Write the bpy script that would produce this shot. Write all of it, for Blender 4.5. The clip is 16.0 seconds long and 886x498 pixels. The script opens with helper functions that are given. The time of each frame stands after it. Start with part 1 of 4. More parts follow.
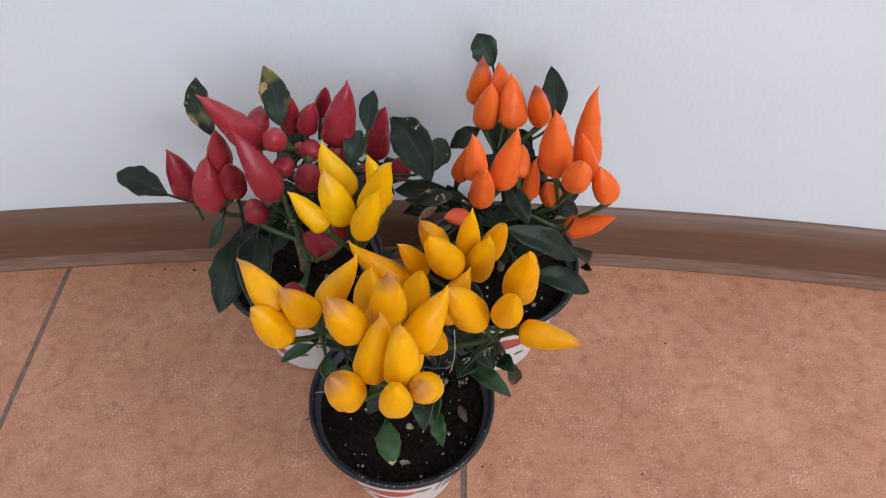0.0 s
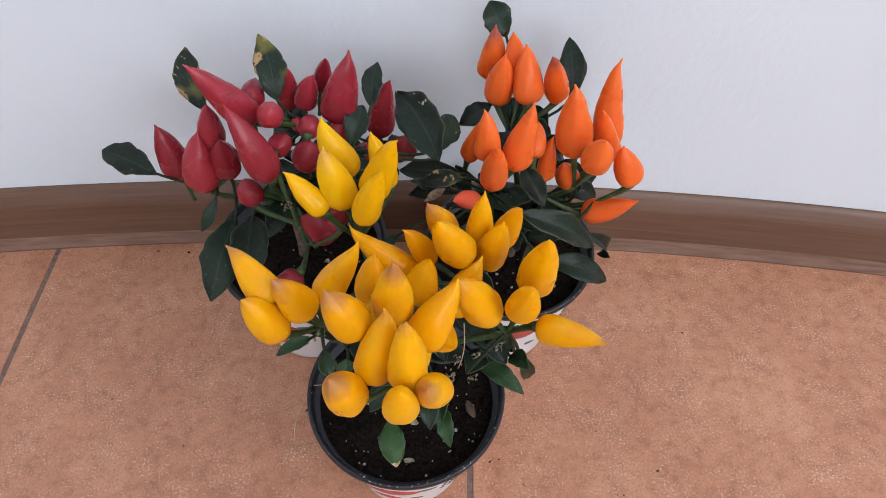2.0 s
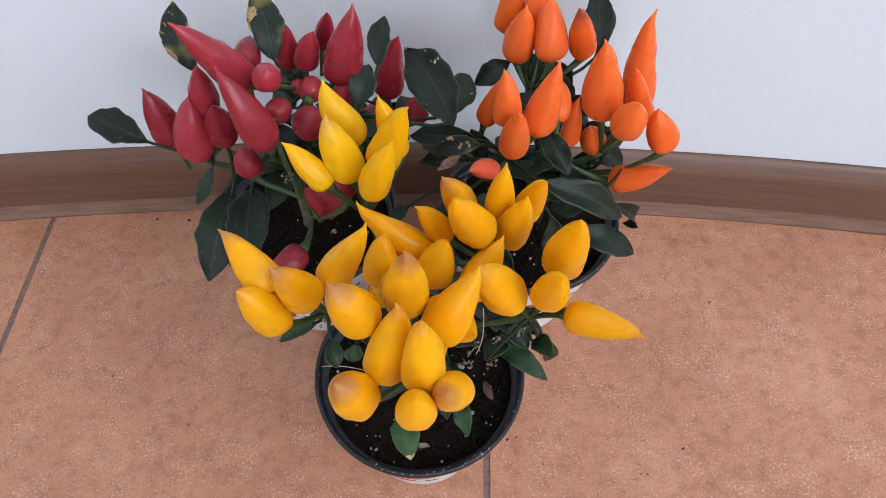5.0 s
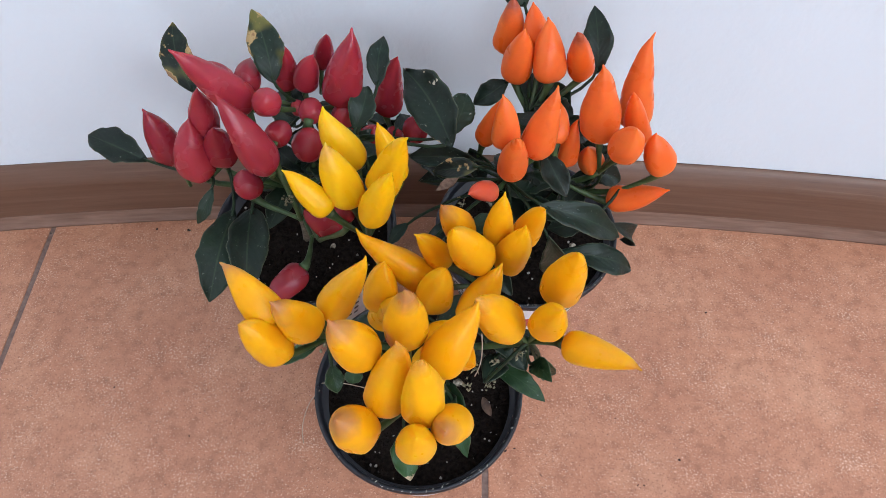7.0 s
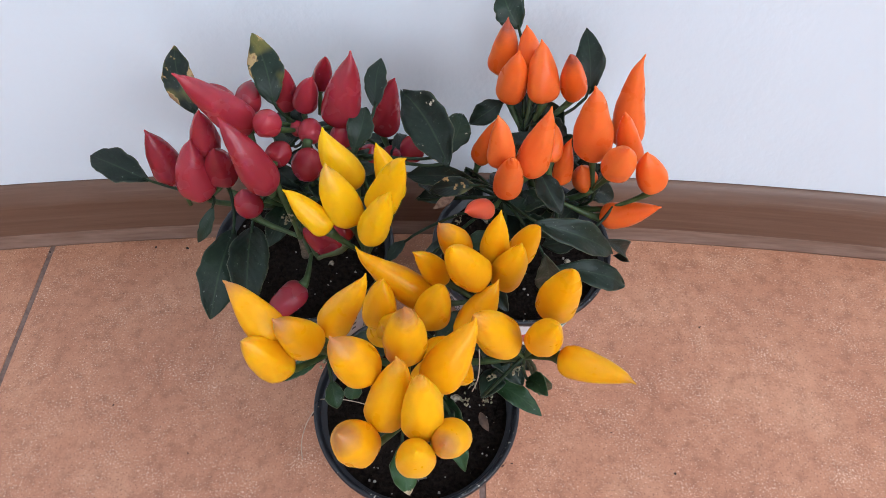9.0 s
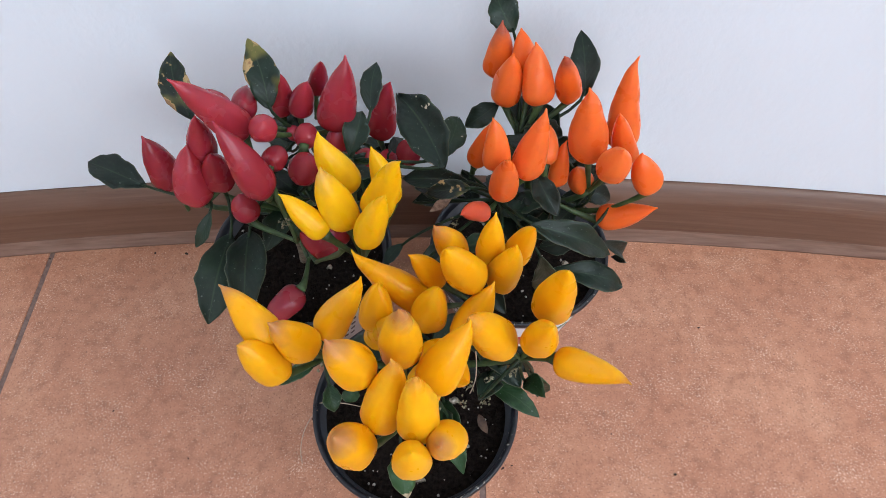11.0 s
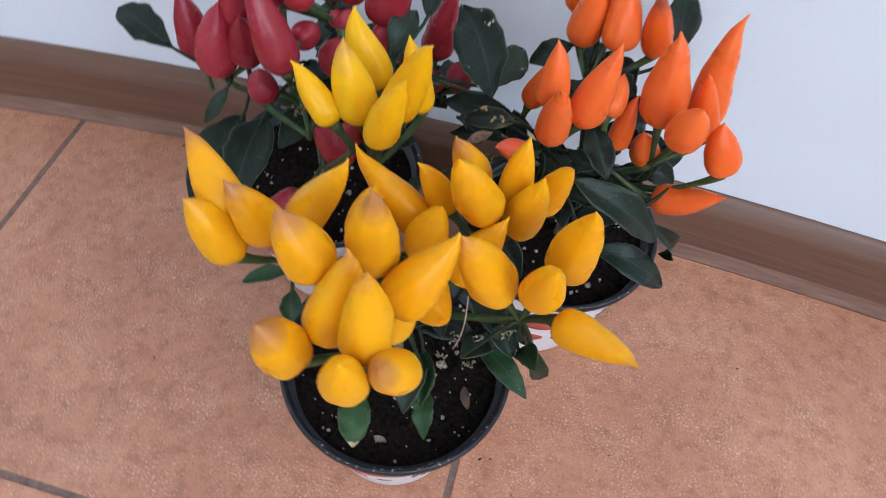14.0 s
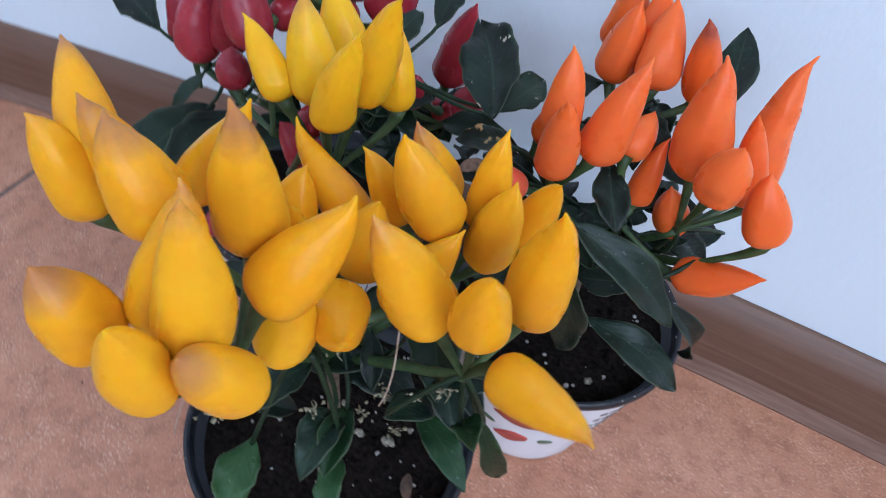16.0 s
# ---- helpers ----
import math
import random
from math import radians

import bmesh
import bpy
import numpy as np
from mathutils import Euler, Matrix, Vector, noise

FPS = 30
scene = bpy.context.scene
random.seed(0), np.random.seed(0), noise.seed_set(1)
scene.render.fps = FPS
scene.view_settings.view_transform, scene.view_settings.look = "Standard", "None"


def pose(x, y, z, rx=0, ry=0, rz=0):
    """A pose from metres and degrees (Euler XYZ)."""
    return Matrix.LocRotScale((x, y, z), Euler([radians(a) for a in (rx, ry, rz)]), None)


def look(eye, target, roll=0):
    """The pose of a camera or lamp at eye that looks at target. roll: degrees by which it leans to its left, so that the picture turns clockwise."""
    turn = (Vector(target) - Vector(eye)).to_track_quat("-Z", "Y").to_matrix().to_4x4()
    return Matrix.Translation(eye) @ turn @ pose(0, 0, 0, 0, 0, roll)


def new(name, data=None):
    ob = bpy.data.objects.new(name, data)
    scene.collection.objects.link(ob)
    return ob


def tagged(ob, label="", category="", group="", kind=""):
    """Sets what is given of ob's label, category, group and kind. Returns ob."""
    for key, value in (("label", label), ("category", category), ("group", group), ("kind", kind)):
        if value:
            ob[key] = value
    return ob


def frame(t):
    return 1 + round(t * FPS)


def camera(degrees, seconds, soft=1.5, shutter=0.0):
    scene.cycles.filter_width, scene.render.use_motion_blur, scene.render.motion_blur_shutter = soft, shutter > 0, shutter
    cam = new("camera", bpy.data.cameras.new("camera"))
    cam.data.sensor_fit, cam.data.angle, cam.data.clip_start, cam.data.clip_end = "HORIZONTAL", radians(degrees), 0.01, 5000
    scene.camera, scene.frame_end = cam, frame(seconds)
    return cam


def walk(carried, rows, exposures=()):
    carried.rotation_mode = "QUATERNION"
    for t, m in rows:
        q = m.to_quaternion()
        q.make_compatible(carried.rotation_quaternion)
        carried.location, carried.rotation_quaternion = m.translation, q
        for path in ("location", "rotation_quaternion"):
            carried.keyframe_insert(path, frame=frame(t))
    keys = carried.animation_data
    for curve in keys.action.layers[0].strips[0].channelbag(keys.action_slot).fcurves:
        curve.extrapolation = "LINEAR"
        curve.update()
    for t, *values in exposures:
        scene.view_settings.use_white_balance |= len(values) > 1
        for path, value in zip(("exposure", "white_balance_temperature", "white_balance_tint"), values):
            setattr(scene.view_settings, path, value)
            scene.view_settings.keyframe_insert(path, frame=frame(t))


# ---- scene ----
cam = camera(64.3, 16.0, soft=0.9, shutter=0.6)
PATH = [
    (0, (0.06588, 0.12626, 0.49156), (0.06928, 1.37386, -1.07160), 1.977),
    (0.5, (0.06531, 0.13375, 0.48498), (0.04926, 1.33103, -1.11698), 0.948),
    (1, (0.06586, 0.13853, 0.47948), (0.05363, 1.32995, -1.12687), 1.062),
    (1.5, (0.06440, 0.14231, 0.47483), (0.05714, 1.33505, -1.13057), 1.464),
    (2, (0.06292, 0.14632, 0.47146), (0.06030, 1.34681, -1.12816), 2.139),
    (2.5, (0.06056, 0.14900, 0.46718), (0.04643, 1.34971, -1.13222), 2.116),
    (3, (0.06209, 0.15546, 0.45852), (0.04362, 1.34109, -1.15205), 1.760),
    (3.5, (0.05989, 0.15846, 0.45798), (0.05462, 1.36999, -1.13330), 2.792),
    (4, (0.05993, 0.16129, 0.45335), (0.02639, 1.33231, -1.16763), 0.745),
    (6.5, (0.05823, 0.18420, 0.45996), (0.04686, 1.24063, -1.23822), 1.320),
    (7, (0.05850, 0.18250, 0.46395), (0.04162, 1.25265, -1.22557), 1.082),
    (7.5, (0.05790, 0.18448, 0.46397), (0.04079, 1.25275, -1.22674), 0.943),
    (8, (0.05756, 0.18282, 0.46426), (0.03556, 1.25641, -1.22302), 0.602),
    (8.5, (0.05863, 0.18199, 0.46823), (0.04476, 1.27759, -1.20493), 0.739),
    (9, (0.05757, 0.17955, 0.46948), (0.05285, 1.28810, -1.19518), 1.342),
    (11.5, (0.06034, 0.17828, 0.47045), (0.05019, 1.29573, -1.18822), 0.509),
    (12, (0.05939, 0.17578, 0.47210), (0.05273, 1.29487, -1.18549), 0.792),
    (12.5, (0.05862, 0.17363, 0.47317), (0.05963, 1.29583, -1.18233), 1.314),
    (13, (0.05751, 0.17377, 0.46766), (0.05618, 1.29761, -1.18673), 2.261),
    (13.5, (0.06227, 0.17732, 0.44033), (0.04960, 1.35952, -1.17281), 6.747),
    (14, (0.08071, 0.18259, 0.41535), (-0.08435, 1.28411, -1.24580), 8.218),
    (14.5, (0.10080, 0.20098, 0.39693), (-0.14116, 1.27662, -1.27174), 10.487),
    (15, (0.10333, 0.21431, 0.38852), (-0.18599, 1.28121, -1.27822), 14.295),
    (15.5, (0.10910, 0.22181, 0.37184), (-0.20709, 1.34342, -1.25360), 15.728),
    (16, (0.11275, 0.20720, 0.35423), (-0.29052, 1.49262, -1.12397), 10.837),
]
walk(cam, [(t, look(eye, target, roll)) for t, eye, target, roll in PATH],
     [(0, -0.24, 6700, 15), (1.5, -0.18, 6650, 16), (4, -0.12, 6550, 17), (7, 0.01, 6250, 15), (13, -0.02, 6400, 15), (14.5, -0.12, 5750, 14), (16, -0.15, 5400, 13)])

# ---- light: a dull sky outside, windows behind the viewer, to the east and in the far end of the bowed wall ----
world = bpy.data.worlds.new("sky")
scene.world = world
world.use_nodes = True
wn, wl = world.node_tree.nodes, world.node_tree.links
sky = wn.new("ShaderNodeTexSky")
sky.sky_type, sky.sun_disc = "NISHITA", False
sky.sun_elevation, sky.sun_rotation = radians(35), radians(200)
wl.new(sky.outputs[0], wn["Background"].inputs[0])
wn["Background"].inputs[1].default_value = 0.10


def window_light(name, eye, target, wide, high, watts, colour):
    lamp = bpy.data.lights.new(name, "AREA")
    lamp.shape, lamp.size, lamp.size_y = "RECTANGLE", wide, high
    lamp.energy, lamp.color = watts, colour
    ob = new(name, lamp)
    ob.matrix_world = look(eye, target)
    return ob


window_light("daylight_back", (0.72, -2.36, 1.60), (0.60, 0.0, 1.20), 1.45, 1.30, 31.0, (0.86, 0.94, 1.0))
window_light("daylight_east", (1.55, -0.75, 1.60), (0.3, -0.2, 0.6), 1.10, 1.30, 30.0, (0.86, 0.94, 1.0))
window_light("daylight_north", (-0.985, 0.300, 1.55), (-0.60, -0.66, 1.40), 0.50, 1.20, 8.0, (0.90, 0.95, 1.0))


# ---- materials ----
def material(name, rough=0.5, colour=(0.5, 0.5, 0.5), specular=0.5):
    m = bpy.data.materials.new(name)
    m.use_nodes = True
    b = m.node_tree.nodes["Principled BSDF"]
    b.inputs["Base Color"].default_value = (*colour, 1)
    b.inputs["Roughness"].default_value = rough
    b.inputs["Specular IOR Level"].default_value = specular
    return m, m.node_tree.nodes, m.node_tree.links, b


def coords(nodes, links, kind="Object", scale=(1, 1, 1)):
    tc, mp = nodes.new("ShaderNodeTexCoord"), nodes.new("ShaderNodeMapping")
    mp.inputs["Scale"].default_value = scale
    links.new(tc.outputs[kind], mp.inputs[0])
    return mp.outputs[0]


def noise_tex(nodes, links, vec, scale, detail=4.0, rough=0.55):
    n = nodes.new("ShaderNodeTexNoise")
    n.inputs["Scale"].default_value = scale
    n.inputs["Detail"].default_value = detail
    n.inputs["Roughness"].default_value = rough
    links.new(vec, n.inputs["Vector"])
    return n.outputs["Fac"]


def ramp(nodes, links, fac, *stops):
    r = nodes.new("ShaderNodeValToRGB")
    e = r.color_ramp.elements
    while len(e) < len(stops):
        e.new(0.5)
    for el, (p, c) in zip(e, stops):
        el.position, el.color = p, (*c, 1)
    links.new(fac, r.inputs[0])
    return r.outputs[0]


def mix(nodes, links, fac, a, b, mode="MIX"):
    m = nodes.new("ShaderNodeMix")
    m.data_type, m.blend_type = "RGBA", mode
    for socket, v in ((m.inputs[0], fac), (m.inputs[6], a), (m.inputs[7], b)):
        if isinstance(v, (int, float)):
            socket.default_value = v
        elif isinstance(v, tuple):
            socket.default_value = (*v, 1)
        else:
            links.new(v, socket)
    return m.outputs[2]


def calc(nodes, links, op, a, b=0.0, c=0.0):
    m = nodes.new("ShaderNodeMath")
    m.operation = op
    for socket, v in zip(m.inputs, (a, b, c)):
        if isinstance(v, (int, float)):
            socket.default_value = v
        else:
            links.new(v, socket)
    return m.outputs[0]


def bump(nodes, links, bsdf, height, strength, distance=0.001):
    b = nodes.new("ShaderNodeBump")
    b.inputs["Strength"].default_value, b.inputs["Distance"].default_value = strength, distance
    links.new(height, b.inputs["Height"])
    links.new(b.outputs[0], bsdf.inputs["Normal"])


def grey(v):
    return (v, v, v)


def paint_material():
    m, n, l, b = material("wall_paint", 0.75, specular=0.25)
    v = coords(n, l)
    big = noise_tex(n, l, v, 3.0, 3)
    l.new(ramp(n, l, big, (0.3, (0.715, 0.780, 0.825)), (0.7, (0.770, 0.830, 0.870))), b.inputs["Base Color"])
    roller = noise_tex(n, l, coords(n, l), 190.0, 3)
    lumps = noise_tex(n, l, coords(n, l, scale=(1, 1, 1.5)), 24.0, 2)
    bump(n, l, b, calc(n, l, "ADD", roller, calc(n, l, "MULTIPLY", lumps, 0.9)), 0.34, 0.0012)
    return m


def tile_material():
    m, n, l, b = material("terracotta_tile", 0.4, specular=0.45)
    v = coords(n, l)
    info = n.new("ShaderNodeObjectInfo")
    blot = noise_tex(n, l, v, 11.0, 5, 0.62)
    col = ramp(n, l, blot, (0.30, (0.42, 0.176, 0.098)), (0.52, (0.490, 0.219, 0.124)), (0.72, (0.57, 0.280, 0.164)))
    mid = noise_tex(n, l, v, 95.0, 4, 0.7)
    col = mix(n, l, 0.65, col, ramp(n, l, mid, (0.32, (0.62, 0.55, 0.52)), (0.5, (1.0, 1.0, 1.0)), (0.7, (1.18, 1.2, 1.22))), "MULTIPLY")
    fine = noise_tex(n, l, v, 760.0, 3, 0.7)
    clump = noise_tex(n, l, v, 38.0, 3, 0.6)
    grains = calc(n, l, "ADD", fine, calc(n, l, "MULTIPLY_ADD", clump, 0.28, -0.14))
    col = mix(n, l, ramp(n, l, grains, (0.58, grey(0)), (0.70, grey(0.85))), col, (0.84, 0.60, 0.44))
    dark = noise_tex(n, l, coords(n, l, scale=(1.1, 0.9, 1)), 680.0, 3, 0.7)
    col = mix(n, l, ramp(n, l, dark, (0.57, grey(0)), (0.68, grey(0.85))), col, (0.20, 0.082, 0.048))
    shade = calc(n, l, "MULTIPLY_ADD", info.outputs["Random"], 0.10, 0.95)
    tint = n.new("ShaderNodeCombineColor")
    for i in range(3):
        l.new(shade, tint.inputs[i])
    l.new(mix(n, l, 1.0, col, tint.outputs[0], "MULTIPLY"), b.inputs["Base Color"])
    l.new(ramp(n, l, fine, (0.35, grey(0.46)), (0.7, grey(0.30))), b.inputs["Roughness"])
    bump(n, l, b, calc(n, l, "ADD", fine, calc(n, l, "MULTIPLY", mid, 1.5)), 0.22, 0.0006)
    return m


def grout_material():
    m, n, l, b = material("grout", 0.95, specular=0.1)
    f = noise_tex(n, l, coords(n, l), 300.0, 4)
    l.new(ramp(n, l, f, (0.3, (0.15, 0.098, 0.080)), (0.7, (0.24, 0.165, 0.138))), b.inputs["Base Color"])
    bump(n, l, b, f, 0.4, 0.0008)
    return m


def skirting_material():
    m, n, l, b = material("wood_print_skirting", 0.40, specular=0.42)
    v = coords(n, l, scale=(4.5, 14.0, 130.0))
    grain = noise_tex(n, l, v, 2.4, 6, 0.62)
    col = ramp(n, l, grain, (0.26, (0.118, 0.057, 0.035)), (0.5, (0.150, 0.077, 0.048)), (0.76, (0.186, 0.101, 0.066)))
    streak = noise_tex(n, l, coords(n, l, scale=(1.5, 20.0, 260.0)), 2.0, 3, 0.5)
    col = mix(n, l, ramp(n, l, streak, (0.60, grey(0)), (0.72, grey(0.26))), col, (0.26, 0.160, 0.110))
    pores = noise_tex(n, l, coords(n, l, scale=(30.0, 60.0, 500.0)), 2.0, 3, 0.6)
    col = mix(n, l, ramp(n, l, pores, (0.60, grey(0)), (0.72, grey(0.5))), col, (0.09, 0.045, 0.03))
    l.new(col, b.inputs["Base Color"])
    bump(n, l, b, grain, 0.15, 0.0006)
    return m


def lip_material():
    m, n, l, b = material("soft_skirting_lip", 0.6, specular=0.2)
    f = noise_tex(n, l, coords(n, l, scale=(4, 30, 60)), 6.0, 5)
    l.new(ramp(n, l, f, (0.3, (0.155, 0.084, 0.057)), (0.7, (0.255, 0.150, 0.108))), b.inputs["Base Color"])
    return m


def fruit_material(name, main, pale, blush=0.0, dull=(0.33, 0.16, 0.10), start=0.70, gloss=0.23, rough=(0.24, 0.40)):
    m, n, l, b = material(name, 0.33, specular=gloss)
    info = n.new("ShaderNodeObjectInfo")
    v = coords(n, l)
    big = noise_tex(n, l, v, 55.0, 3)
    fac = calc(n, l, "ADD", calc(n, l, "MULTIPLY", big, 0.8), calc(n, l, "MULTIPLY", info.outputs["Random"], 0.5))
    col = ramp(n, l, fac, (0.35, main), (0.95, pale))
    freckle = noise_tex(n, l, v, 900.0, 2)
    col = mix(n, l, ramp(n, l, freckle, (0.66, grey(0)), (0.75, grey(0.22))), col, pale)
    cloud = noise_tex(n, l, v, 120.0, 4, 0.6)
    bloom = tuple(0.84 * c + 0.012 for c in main)
    col = mix(n, l, ramp(n, l, cloud, (0.48, grey(0)), (0.72, grey(0.55))), col, bloom)
    if blush:
        tc, sep = n.new("ShaderNodeTexCoord"), n.new("ShaderNodeSeparateXYZ")
        l.new(tc.outputs["Generated"], sep.inputs[0])
        patch = noise_tex(n, l, v, 75.0, 4)
        place = calc(n, l, "ADD", sep.outputs[2], calc(n, l, "MULTIPLY_ADD", patch, 0.5, -0.25))
        col = mix(n, l, ramp(n, l, place, (start, grey(0)), (min(start + 0.22, 0.99), grey(blush))), col, dull)
    l.new(col, b.inputs["Base Color"])
    b.inputs["Subsurface Weight"].default_value = 0.5
    b.inputs["Subsurface Radius"].default_value = (1.0, 0.45, 0.1)
    b.inputs["Subsurface Scale"].default_value = 0.005
    l.new(ramp(n, l, big, (0.3, grey(rough[0])), (0.7, grey(rough[1]))), b.inputs["Roughness"])
    bump(n, l, b, calc(n, l, "ADD", big, calc(n, l, "MULTIPLY", freckle, 0.1)), 0.12, 0.0012)
    return m


def leaf_material(name, worn, tones, dry_tip=False):
    m, n, l, b = material(name, 0.46, specular=0.30)
    info = n.new("ShaderNodeObjectInfo")
    v = coords(n, l)
    uv, sep = n.new("ShaderNodeUVMap"), n.new("ShaderNodeSeparateXYZ")
    l.new(uv.outputs[0], sep.inputs[0])
    side = calc(n, l, "ABSOLUTE", calc(n, l, "SUBTRACT", sep.outputs[1], 0.5))
    big = noise_tex(n, l, v, 60.0, 4)
    fac = calc(n, l, "ADD", calc(n, l, "MULTIPLY", big, 0.8), calc(n, l, "MULTIPLY_ADD", info.outputs["Random"], 0.5, -0.15))
    col = ramp(n, l, fac, (0.25, tones[0]), (0.6, tones[1]), (0.95, tones[2]))
    wave = n.new("ShaderNodeTexWave")
    wave.inputs["Scale"].default_value = 2.6
    wave.inputs["Distortion"].default_value = 1.2
    arm = n.new("ShaderNodeCombineXYZ")
    l.new(calc(n, l, "SUBTRACT", sep.outputs[0], calc(n, l, "MULTIPLY", side, 0.7)), arm.inputs[0])
    l.new(arm.outputs[0], wave.inputs["Vector"])
    blotch = noise_tex(n, l, v, 210.0, 5, 0.65)
    col = mix(n, l, ramp(n, l, blotch, (0.52, grey(0)), (0.72, grey(0.45))), col, tones[2])
    rib = ramp(n, l, side, (0.010, grey(0.28)), (0.030, grey(0)))
    col = mix(n, l, rib, col, (0.055, 0.095, 0.045))
    rim = calc(n, l, "ADD", side, calc(n, l, "MULTIPLY_ADD", blotch, 0.05, -0.025))
    col = mix(n, l, ramp(n, l, rim, (0.470, grey(0)), (0.497, grey(0.40))), col, (0.14, 0.16, 0.09))
    dust = noise_tex(n, l, v, 700.0, 2)
    col = mix(n, l, ramp(n, l, dust, (0.68, grey(0)), (0.76, grey(0.5))), col, (0.20, 0.24, 0.20))
    if worn == "spotted":
        spot = noise_tex(n, l, v, 150.0, 3)
        edge = calc(n, l, "ADD", spot, calc(n, l, "MULTIPLY", side, 0.22))
        col = mix(n, l, ramp(n, l, edge, (0.725, grey(0)), (0.745, grey(1))), col, (0.50, 0.43, 0.32))
    elif worn:
        spot = noise_tex(n, l, v, 120.0, 3)
        wide = noise_tex(n, l, v, 48.0, 2)
        yellowing = calc(n, l, "ADD", wide, calc(n, l, "MULTIPLY", sep.outputs[0], 0.16))
        col = mix(n, l, ramp(n, l, yellowing, (0.58, grey(0)), (0.70, grey(0.75))), col, (0.17, 0.15, 0.035))
        edge = calc(n, l, "ADD", spot, calc(n, l, "MULTIPLY", side, 0.16))
        edge = calc(n, l, "ADD", edge, calc(n, l, "MULTIPLY", sep.outputs[0], 0.07))
        col = mix(n, l, ramp(n, l, edge, (0.665, grey(0)), (0.700, grey(1))), col, (0.40, 0.26, 0.11))
        col = mix(n, l, ramp(n, l, edge, (0.735, grey(0)), (0.76, grey(0.8))), col, (0.22, 0.11, 0.05))
    if dry_tip:
        end = calc(n, l, "ADD", sep.outputs[0], calc(n, l, "MULTIPLY_ADD", blotch, 0.24, -0.12))
        col = mix(n, l, ramp(n, l, end, (0.900, grey(0)), (0.925, grey(1))), col, (0.48, 0.36, 0.22))
    l.new(col, b.inputs["Base Color"])
    l.new(ramp(n, l, blotch, (0.35, grey(0.38)), (0.7, grey(0.56))), b.inputs["Roughness"])
    bump(n, l, b, calc(n, l, "ADD", big, calc(n, l, "ADD", calc(n, l, "MULTIPLY", wave.outputs["Fac"], -0.08), calc(n, l, "MULTIPLY", blotch, 0.35))), 0.40, 0.0014)
    return m


def simple_material(name, rough, a, bcol, scale, strength=0.2, specular=0.5, distance=0.0008):
    m, n, l, b = material(name, rough, specular=specular)
    f = noise_tex(n, l, coords(n, l), scale, 5, 0.6)
    l.new(ramp(n, l, f, (0.32, a), (0.68, bcol)), b.inputs["Base Color"])
    bump(n, l, b, f, strength, distance)
    return m


def black_pot_material():
    m, n, l, b = material("black_plastic", 0.32, specular=0.5)
    v = coords(n, l)
    f = noise_tex(n, l, v, 120.0, 5, 0.7)
    g = noise_tex(n, l, v, 26.0, 3)
    dirt = calc(n, l, "MULTIPLY", f, calc(n, l, "ADD", g, 0.5))
    l.new(ramp(n, l, dirt, (0.58, (0.012, 0.013, 0.017)), (0.70, (0.040, 0.042, 0.046)), (0.86, (0.24, 0.24, 0.24))), b.inputs["Base Color"])
    l.new(ramp(n, l, f, (0.3, grey(0.26)), (0.7, grey(0.5))), b.inputs["Roughness"])
    bump(n, l, b, f, 0.1, 0.0005)
    return m


wall_paint, terracotta, grout = paint_material(), tile_material(), grout_material()
skirting_wood, skirting_lip = skirting_material(), lip_material()
yellow = fruit_material("yellow_skin", (0.82, 0.360, 0.0008), (0.86, 0.425, 0.004))
yellow_tip = fruit_material("yellow_skin_brown_tip", (0.82, 0.360, 0.0008), (0.86, 0.425, 0.004), 0.6, (0.45, 0.20, 0.07), 0.76)
yellow_blush = fruit_material("yellow_skin_purple_tip", (0.82, 0.360, 0.0008), (0.85, 0.415, 0.005), 0.85, (0.38, 0.160, 0.070), 0.66)
lemon = fruit_material("lemon_skin", (0.83, 0.43, 0.001), (0.89, 0.52, 0.004))
lemon_blush = fruit_material("lemon_skin_blush", (0.83, 0.43, 0.001), (0.89, 0.52, 0.004), 0.6, (0.50, 0.26, 0.08), 0.66)
orange = fruit_material("orange_skin", (0.80, 0.130, 0.018), (0.86, 0.182, 0.038))
orange_blush = fruit_material("orange_skin_blush", (0.80, 0.118, 0.012), (0.86, 0.165, 0.024), 0.85, (0.30, 0.075, 0.05), 0.60)
coral = fruit_material("coral_skin", (0.70, 0.10, 0.045), (0.80, 0.15, 0.07))
red = fruit_material("red_skin", (0.25, 0.014, 0.026), (0.42, 0.036, 0.054), gloss=0.36, rough=(0.19, 0.33))
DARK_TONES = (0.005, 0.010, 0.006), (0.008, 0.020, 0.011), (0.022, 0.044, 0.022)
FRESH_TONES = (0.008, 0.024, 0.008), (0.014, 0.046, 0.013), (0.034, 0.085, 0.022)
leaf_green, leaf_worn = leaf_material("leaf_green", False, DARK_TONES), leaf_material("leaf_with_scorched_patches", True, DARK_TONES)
leaf_spotted = leaf_material("leaf_with_pale_spots", "spotted", DARK_TONES)
leaf_fresh, leaf_dry_tip = leaf_material("leaf_fresh_green", False, FRESH_TONES), leaf_material("leaf_with_dry_tip", False, FRESH_TONES, True)
stalk_green = simple_material("dark_green_stalk", 0.5, (0.006, 0.015, 0.007), (0.020, 0.040, 0.015), 140.0, specular=0.25)
stem_green = simple_material("green_stem", 0.5, (0.018, 0.042, 0.012), (0.065, 0.115, 0.034), 140.0)
stem_woody = simple_material("woody_stem", 0.85, (0.06, 0.042, 0.026), (0.24, 0.17, 0.11), 300.0, 0.8)
soil_dark = simple_material("potting_soil", 1.0, (0.004, 0.003, 0.0026), (0.020, 0.014, 0.011), 420.0, 1.0, 0.05, 0.003)
